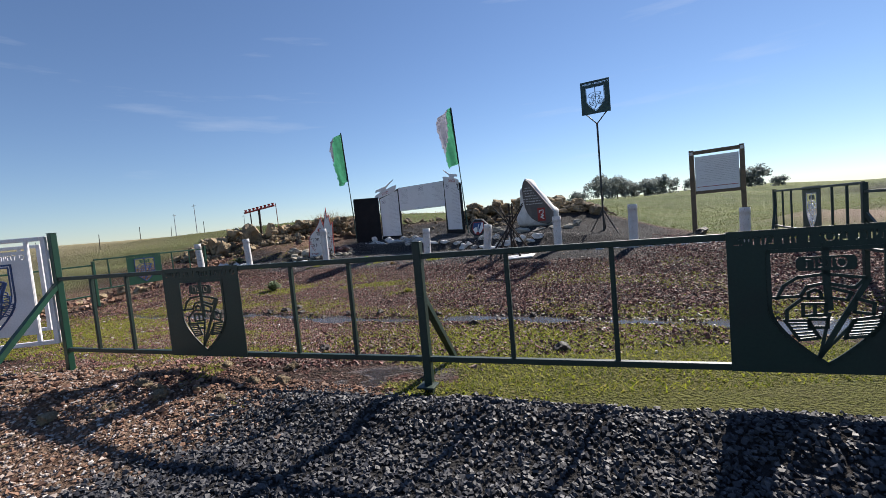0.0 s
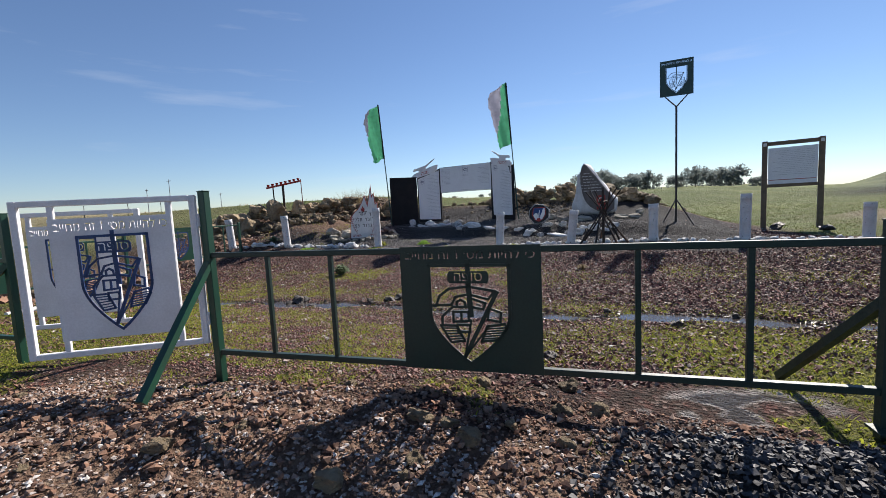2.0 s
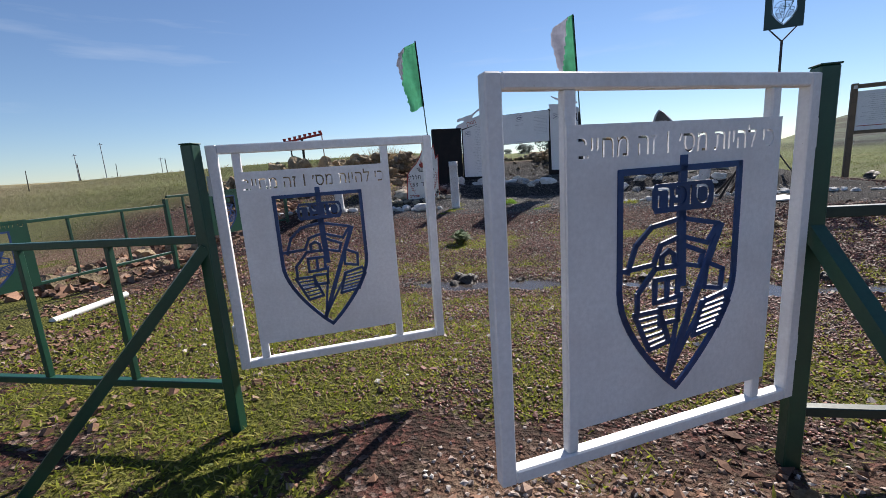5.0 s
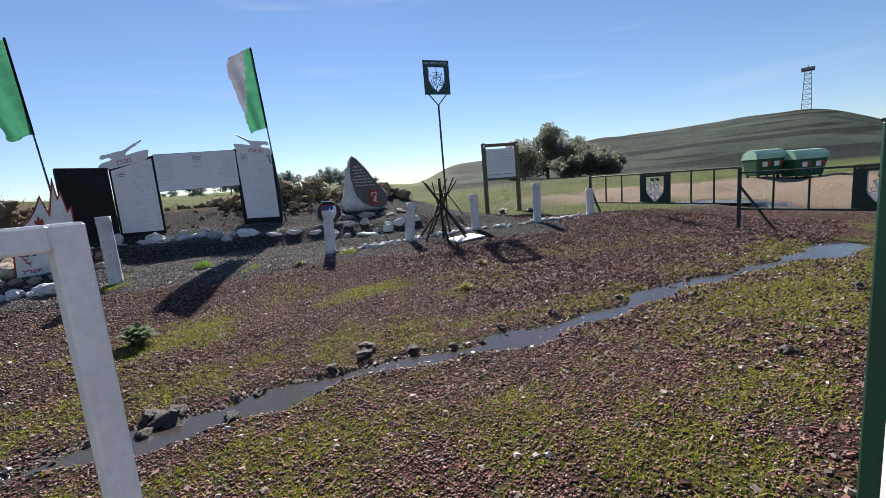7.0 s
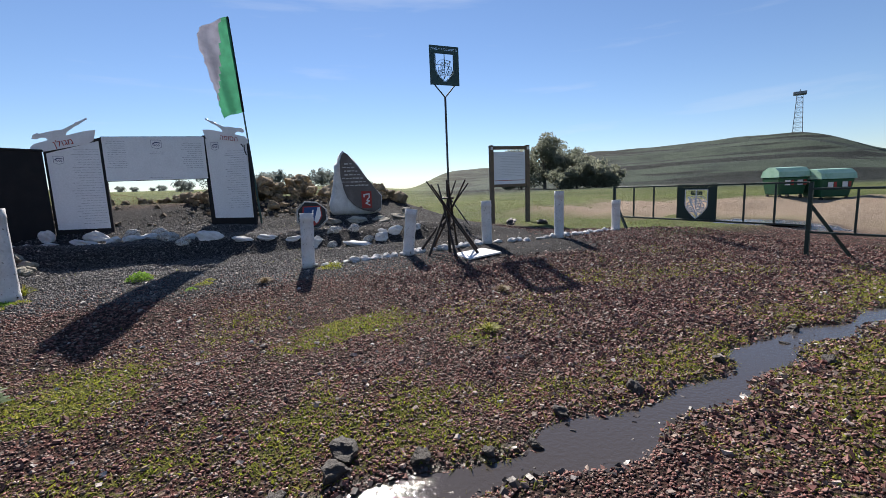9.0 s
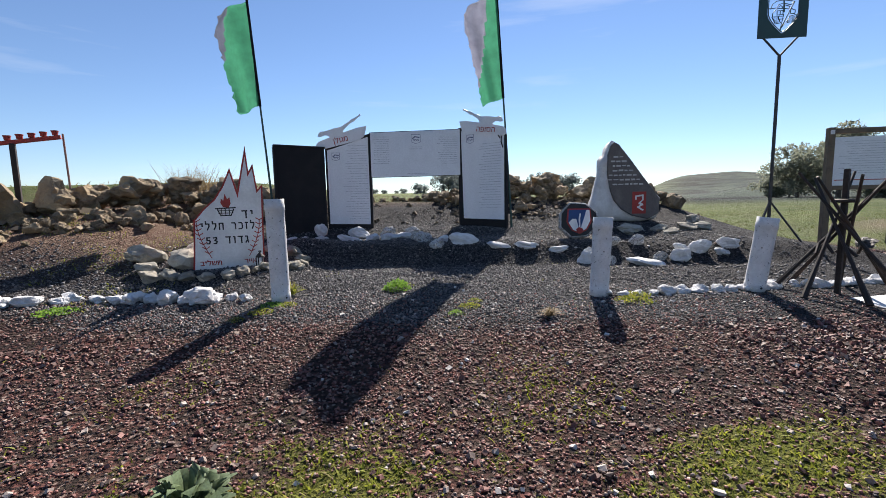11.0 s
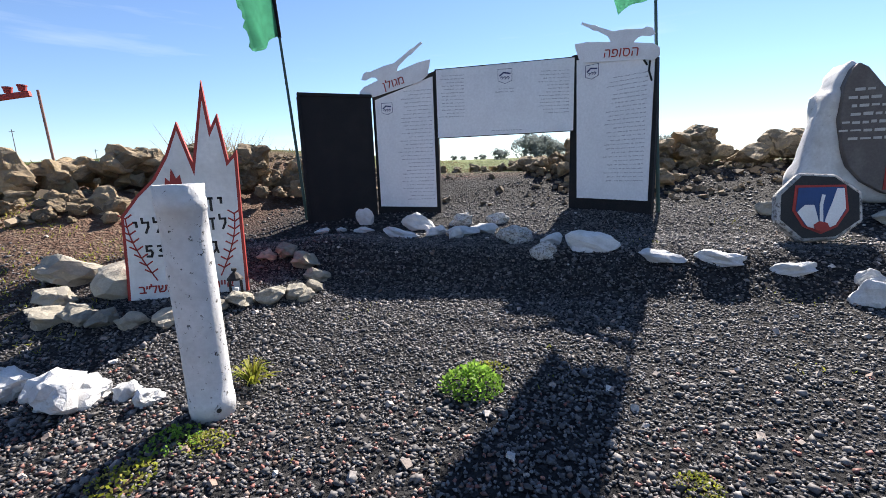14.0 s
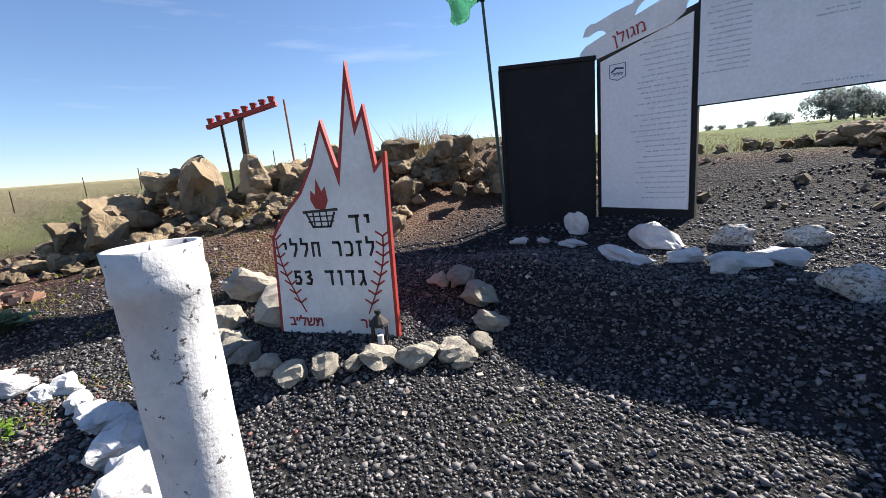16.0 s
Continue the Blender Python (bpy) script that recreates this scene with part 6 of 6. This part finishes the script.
x, y = strewn(42000, -9, -0.2, 1.2, 6.4, lambda a, b_: dirt_cover(a, b_) * (1 - black_cover(a, b_)) * np.clip(1.3 - 0.2 * np.hypot(a + 4, b_ - 3.6), 0.1, 1))
scatter("pale_pebbles", "pale and brown pebbles in the dug earth", "pebbles", M_PEBBLE, x, y, rng.uniform(0.006, 0.02, len(x)), OCT, OCT_F, jitter=0.35)
x, y = strewn(52000, -8, -0.6, 2.0, 5.4, lambda a, b_: (1 - black_cover(a, b_)) * np.exp(-((b_ - 4.0 + 0.12 * (a + 4)) / 0.8) ** 2) * (uv(a, b_)[0] < -7.9))
scatter("earth_clods", "crumbled reddish earth clods along the dug bank", "earth", M_CLOD, x, y, rng.uniform(0.006, 0.016, len(x)) * rng.choice([1, 1, 1, 1, 1, 1, 1, 2.2], len(x)), OCT, OCT_F, jitter=0.35)
x, y = strewn(9000, -6, 5, 4.8, 9.5, lambda a, b_: np.exp(-((np.abs(b_ - puddle_mid(a)) - puddle_half(a)) / 0.13) ** 2) + 0.3 * (np.abs(b_ - puddle_mid(a)) < puddle_half(a)))
scatter("mud_clods", "dark wet stones along the runnel", "stones", M_WETCLOD, x, y, rng.uniform(0.01, 0.034, len(x)) * rng.choice([0.6, 0.8, 1.0], len(x)), CUBE, CUBE_F)
x, y = strewn(4200, -12, 7, 17.3, 22, lambda a, b_: np.clip(smooth(4.6, 6.4, uv(a, b_)[0]), 0, 1) * 0.8 * (1 - 0.8 * ((a > -2.2) & (a < 0.3))) + (uv(a, b_)[1] < -13) * 0.4)
scatter("rubble", "small brown basalt rubble between the boulders", "rubble", M_DULLROCK, x, y, rng.uniform(0.02, 0.08, len(x)), CUBE, CUBE_F)


def west_out(a, b_):
    """Distance past the west side fence."""
    return -(a - LCORNER.x) * SD.y + (b_ - LCORNER.y) * SD.x


x, y = strewn(9000, -17, -8, 7.5, 16, lambda a, b_: smooth(0.1, 0.5, west_out(a, b_)) * smooth(3.2, 1.2, west_out(a, b_)) * smooth(-0.4, 0.3, nz(a, b_, 1.6, 5.0)))
scatter("rubble", "dug red-brown earth and rubble beyond the fence", "rubble", M_CLOD, x, y, rng.uniform(0.02, 0.09, len(x)), CUBE, CUBE_F, 0.9, 0.2, 0.35)
x, y = strewn(7000, -11.5, -6.6, 6.2, 13, lambda a, b_: smooth(0.1, -0.4, west_out(a, b_)) * smooth(-0.1, 0.4, nz(a, b_, 1.4, 2.0)))
scatter("earth_clods", "reddish earth clods inside the west fence", "earth", M_CLOD, x, y, rng.uniform(0.01, 0.035, len(x)), CUBE, CUBE_F, 0.8, 0.2, 0.35)
for k in range(16):
    d_, o_ = rr_.uniform(0.0, 6.5), rr_.uniform(0.5, 2.6)
    px, py = LCORNER.x + SD.x * d_ - SD.y * o_, LCORNER.y + SD.y * d_ + SD.x * o_
    sz_ = rr_.uniform(0.2, 0.45)
    stone("field_stone", "brown", M_ROCK, px, py, sz_ * 1.2, sz_, sz_ * 0.8, 0.3, "brown basalt rock in the dug earth beyond the fence", "loose field stones")
pz = lift(-9.5, 9.2)
pp = part("white_pipe", rod((-9.56, 8.7, pz + 0.05), (-9.41, 9.82, lift(-9.41, 9.82) + 0.06), 0.04, 0.04, 14), M_PLATE)
tagged(pp, "length of white plastic pipe lying on the earth", "pipe")
x, y = strewn(30000, -7.0, 2.0, 10.6, 15.2, lambda a, b_: spot(uv(a, b_)[0], 0, -0.6, 0, 0.7, 1.0) * 0.8)
scatter("red_gravel", "red scoria mixed into the edge of the black gravel", "gravel", M_REDGRAVEL, x, y, rng.uniform(0.008, 0.018, len(x)), OCT, OCT_F, round_off=True)


def blades(name, label, material, x, y, hmin, hmax, width, lean=0.5):
    n = len(x)
    a, h = rng.uniform(0, 2 * np.pi, n), rng.uniform(hmin, hmax, n)
    ca, sa_ = np.cos(a), np.sin(a)
    w = width * rng.uniform(0.6, 1.3, n)
    ln = lean * h * rng.uniform(0.2, 1.4, n)
    b_ = rng.uniform(0, 2 * np.pi, n)
    z = land(x, y) - 0.005
    p = np.empty((n, 5, 3))
    for k, (side_, up, off) in enumerate(((-1, 0, 0), (1, 0, 0), (0.8, 0.55, 0.4), (-0.8, 0.55, 0.4), (0, 1, 1))):
        p[:, k, 0] = x + side_ * w * ca + off * ln * np.cos(b_)
        p[:, k, 1] = y + side_ * w * sa_ + off * ln * np.sin(b_)
        p[:, k, 2] = z + up * h
    f = np.array([(0, 1, 2), (0, 2, 3), (3, 2, 4)])[None] + (np.arange(n) * 5)[:, None, None]
    me = bpy.data.meshes.new(name)
    me.vertices.add(n * 5)
    me.vertices.foreach_set("co", p.astype("f").ravel())
    me.loops.add(n * 9)
    me.loops.foreach_set("vertex_index", f.astype("i").ravel())
    me.polygons.add(n * 3)
    me.polygons.foreach_set("loop_start", np.arange(0, n * 9, 3, dtype="i"))
    me.update(calc_edges=True)
    me.validate()
    return tagged(part(name, me, material), label, "grass", kind="stuff")


x, y = strewn(330000, -9.5, 7.0, 3.2, 14.5, lambda a, b_: smooth(0.3, 0.75, grass_cover(a, b_)) * (1 - black_cover(a, b_)) * not_wet(a, b_) * np.clip(1.3 - 0.1 * np.hypot(a + 3.5, b_ - 8), 0.2, 1))
blades("grass", "short yellowish green grass in patches on the yard", M_GRASS, x, y, 0.01, 0.04, 0.006, 1.5)
x, y = strewn(120000, -7.5, 5.5, 5.0, 13.6, lambda a, b_: smooth(-0.15, 0.65, nz(a, b_, 1.5, 4.4) + 0.5 * nz(a, b_, 5.0, 1.2)) * (1 - black_cover(a, b_)) * not_wet(a, b_) * 0.75 * smooth(-1.0, -2.2, uv(a, b_)[0] + 0.8 * nz(a, b_, 1.2, 3.3)))
blades("grass", "thin sprouting grass between the red gravel", M_GRASS, x, y, 0.012, 0.042, 0.0055, 1.6)
x, y = strewn(9000, -9.5, -5.2, 14.6, 18.4, lambda a, b_: 0.8 * smooth(-0.2, 0.6, nz(a, b_, 2.2, 6.0)) * smooth(-10.8, -12.4, uv(a, b_)[1]))
blades("grass", "sparse dry and green sprouts on the earth by the boulders", M_GRASS, x, y, 0.015, 0.05, 0.005, 1.1)
x, y = strewn(9000, -7.5, 1.5, 11.8, 16.5, lambda a, b_: 0.7 * smooth(0.45, 0.8, nz(a, b_, 2.6, 3.0)) * (uv(a, b_)[0] > -1.2))
blades("grass", "sparse low green sprouts on the black gravel", M_GRASS, x, y, 0.012, 0.035, 0.004, 1.1)
x, y = strewn(2600, -7.5, 3, 11.5, 17, lambda a, b_: 0.5 * (nz(a, b_, 3.3, 8.0) > 0.55))
blades("grass", "sparse dry grass on the black gravel", M_DRY, x, y, 0.02, 0.07, 0.002, 1.2)
x, y = strewn(16000, -30, 6, 18, 60, lambda a, b_: smooth(6.4, 9.0, uv(a, b_)[0]) * np.clip(1.1 - 0.02 * b_, 0.1, 1))
blades("grass", "dry tufted grass on the field behind the memorial", M_DRY, x, y, 0.05, 0.18, 0.012, 0.9)
x, y = strewn(30000, -45, -8.5, 7, 45, lambda a, b_: smooth(0.4, 1.6, west_out(a, b_)) * np.clip(1.1 - 0.03 * np.hypot(a + 8, b_ - 8), 0.06, 1) * smooth(-0.5, 0.4, nz(a, b_, 0.7, 8.0)))
blades("grass", "rough green and dry grass on the west field", M_FIELDGRASS, x, y, 0.015, 0.06, 0.014, 1.4)
x, y = strewn(34000, 4, 22, 9, 40, lambda a, b_: field_cover(a, b_) * smooth(-0.35, 0.5, nz(a, b_, 1.1, 5.0) + 0.5 * nz(a, b_, 3.1, 1.0)) * np.clip(1.2 - 0.03 * np.hypot(a, b_ - 8), 0.1, 1))
blades("grass", "rough green grass beyond the yard", M_FIELDGRASS, x, y, 0.015, 0.07, 0.012, 1.3)
x, y = strewn(1500, -6.3, -4.6, 19.8, 21.2, lambda a, b_: np.exp(-((a + 5.4) / 0.5) ** 2 - ((b_ - 20.5) / 0.4) ** 2) + 0 * a)
blades("dry_bush", "pale dry bush of thin stems behind the boulders", M_DRY, x, y, 0.5, 0.95, 0.006, 0.5)


def weed(x, y, r, h, n, material, label, seed, broad=0.13):
    rnd = random.Random(seed)
    z = lift(x, y)
    verts, faces = [], []
    for _ in range(n):
        a, t = rnd.uniform(0, 6.28), rnd.uniform(0.2, 1.0)
        d = Vector((math.cos(a), math.sin(a), 0))
        sidev = Vector((-d.y, d.x, 0))
        ln, lw, up = r * t, r * broad * rnd.uniform(0.7, 1.4), h * rnd.uniform(0.5, 1.1) * (1.15 - 0.6 * t)
        k = len(verts)
        for s in range(4):
            f = s / 3
            c = d * ln * (0.1 + 0.9 * f) + Vector((0, 0, up * math.sin(f * 2.0)))
            wd = lw * (0.35 + 1.3 * f * (1 - f) * 2) * (0.15 if s == 3 else 1)
            verts += [c - sidev * wd, c + sidev * wd + Vector((0, 0, lw * 0.3))]
        for s in range(3):
            q = k + 2 * s
            faces.append((q, q + 1, q + 3, q + 2))
    me = bpy.data.meshes.new("leaves")
    me.from_pydata([tuple(v) for v in verts], [], faces)
    w = thing("weed", label, "plant", pose(x, y, z), "weeds on the gravel")
    part("leaves", me, material, w, smooth=True)


def clump(x, y, r, h, n, material, label, seed):
    """A low bushy weed of many small leaves."""
    rnd = random.Random(seed)
    verts, faces = [], []
    for _ in range(n):
        a, t = rnd.uniform(0, 6.28), rnd.random() ** 0.6
        c = Vector((r * t * math.cos(a), r * t * math.sin(a), h * (1 - t * t) * rnd.uniform(0.25, 1.0) + 0.01))
        d = Vector((rnd.gauss(0, 1), rnd.gauss(0, 1), rnd.uniform(0.1, 1.2))).normalized() * r * rnd.uniform(0.1, 0.2)
        s_ = d.cross(Vector((rnd.gauss(0, 1), rnd.gauss(0, 1), rnd.gauss(0, 1)))).normalized() * d.length * 0.32
        k = len(verts)
        verts += [c, c + d * 0.55 + s_, c + d, c + d * 0.55 - s_]
        faces.append((k, k + 1, k + 2, k + 3))
    me = bpy.data.meshes.new("leaves")
    me.from_pydata([tuple(v) for v in verts], [], faces)
    w = thing("weed", label, "plant", pose(x, y, lift(x, y)), "weeds on the gravel")
    part("leaves", me, material, w)


clump(-2.66, 13.95, 0.17, 0.12, 800, M_WEED, "bright green bushy weed growing in black gravel", 1)
clump(-2.5, 14.1, 0.11, 0.04, 160, M_GRASS, "small green tuft beside a bushy weed", 11)
weed(-4.55, 11.05, 0.24, 0.24, 110, M_PALEWEED, "pale green broad-leaved weed beside a grass patch", 2)
weed(-7.45, 15.42, 0.26, 0.16, 60, M_PALEWEED, "pale green broad-leaved weed near whitewashed stones", 3)
weed(-3.86, 14.4, 0.18, 0.16, 90, M_GRASS, "tuft of long grass at a whitewashed tube", 4, 0.03)
for i, (x, y, r) in enumerate(((-4.11, 13.92, 0.13), (-4.22, 13.7, 0.13), (-3.95, 13.85, 0.1), (-2.18, 12.92, 0.12), (-2.4, 12.8, 0.08), (-2.05, 13.05, 0.08), (-0.5, 12.3, 0.2), (-0.3, 12.45, 0.15), (-6.2, 14.6, 0.2), (-4.45, 13.6, 0.08))):
    clump(x, y, r, 0.04, 220, M_WEED if i % 4 == 0 else M_GRASS, "low yellow-green weed spreading on the gravel", 20 + i)
for i, (x, y) in enumerate(((-1.63, 12.28), (-0.95, 8.95), (0.4, 9.6))):
    weed(x, y, 0.15, 0.1, 150, M_DRY if i != 1 else M_GRASS, "tuft of fine grass on the red gravel", 40 + i, 0.025)
x, y = strewn(2200, -8, 5, 4.6, 17, lambda a, b_: np.clip(1.2 - 0.13 * np.hypot(a + 3, b_ - 10), 0.1, 1))
blades("straw", "scattered dry straw stalks on the gravel", M_DRY, x, y, 0.012, 0.03, 0.0018, 3.5)
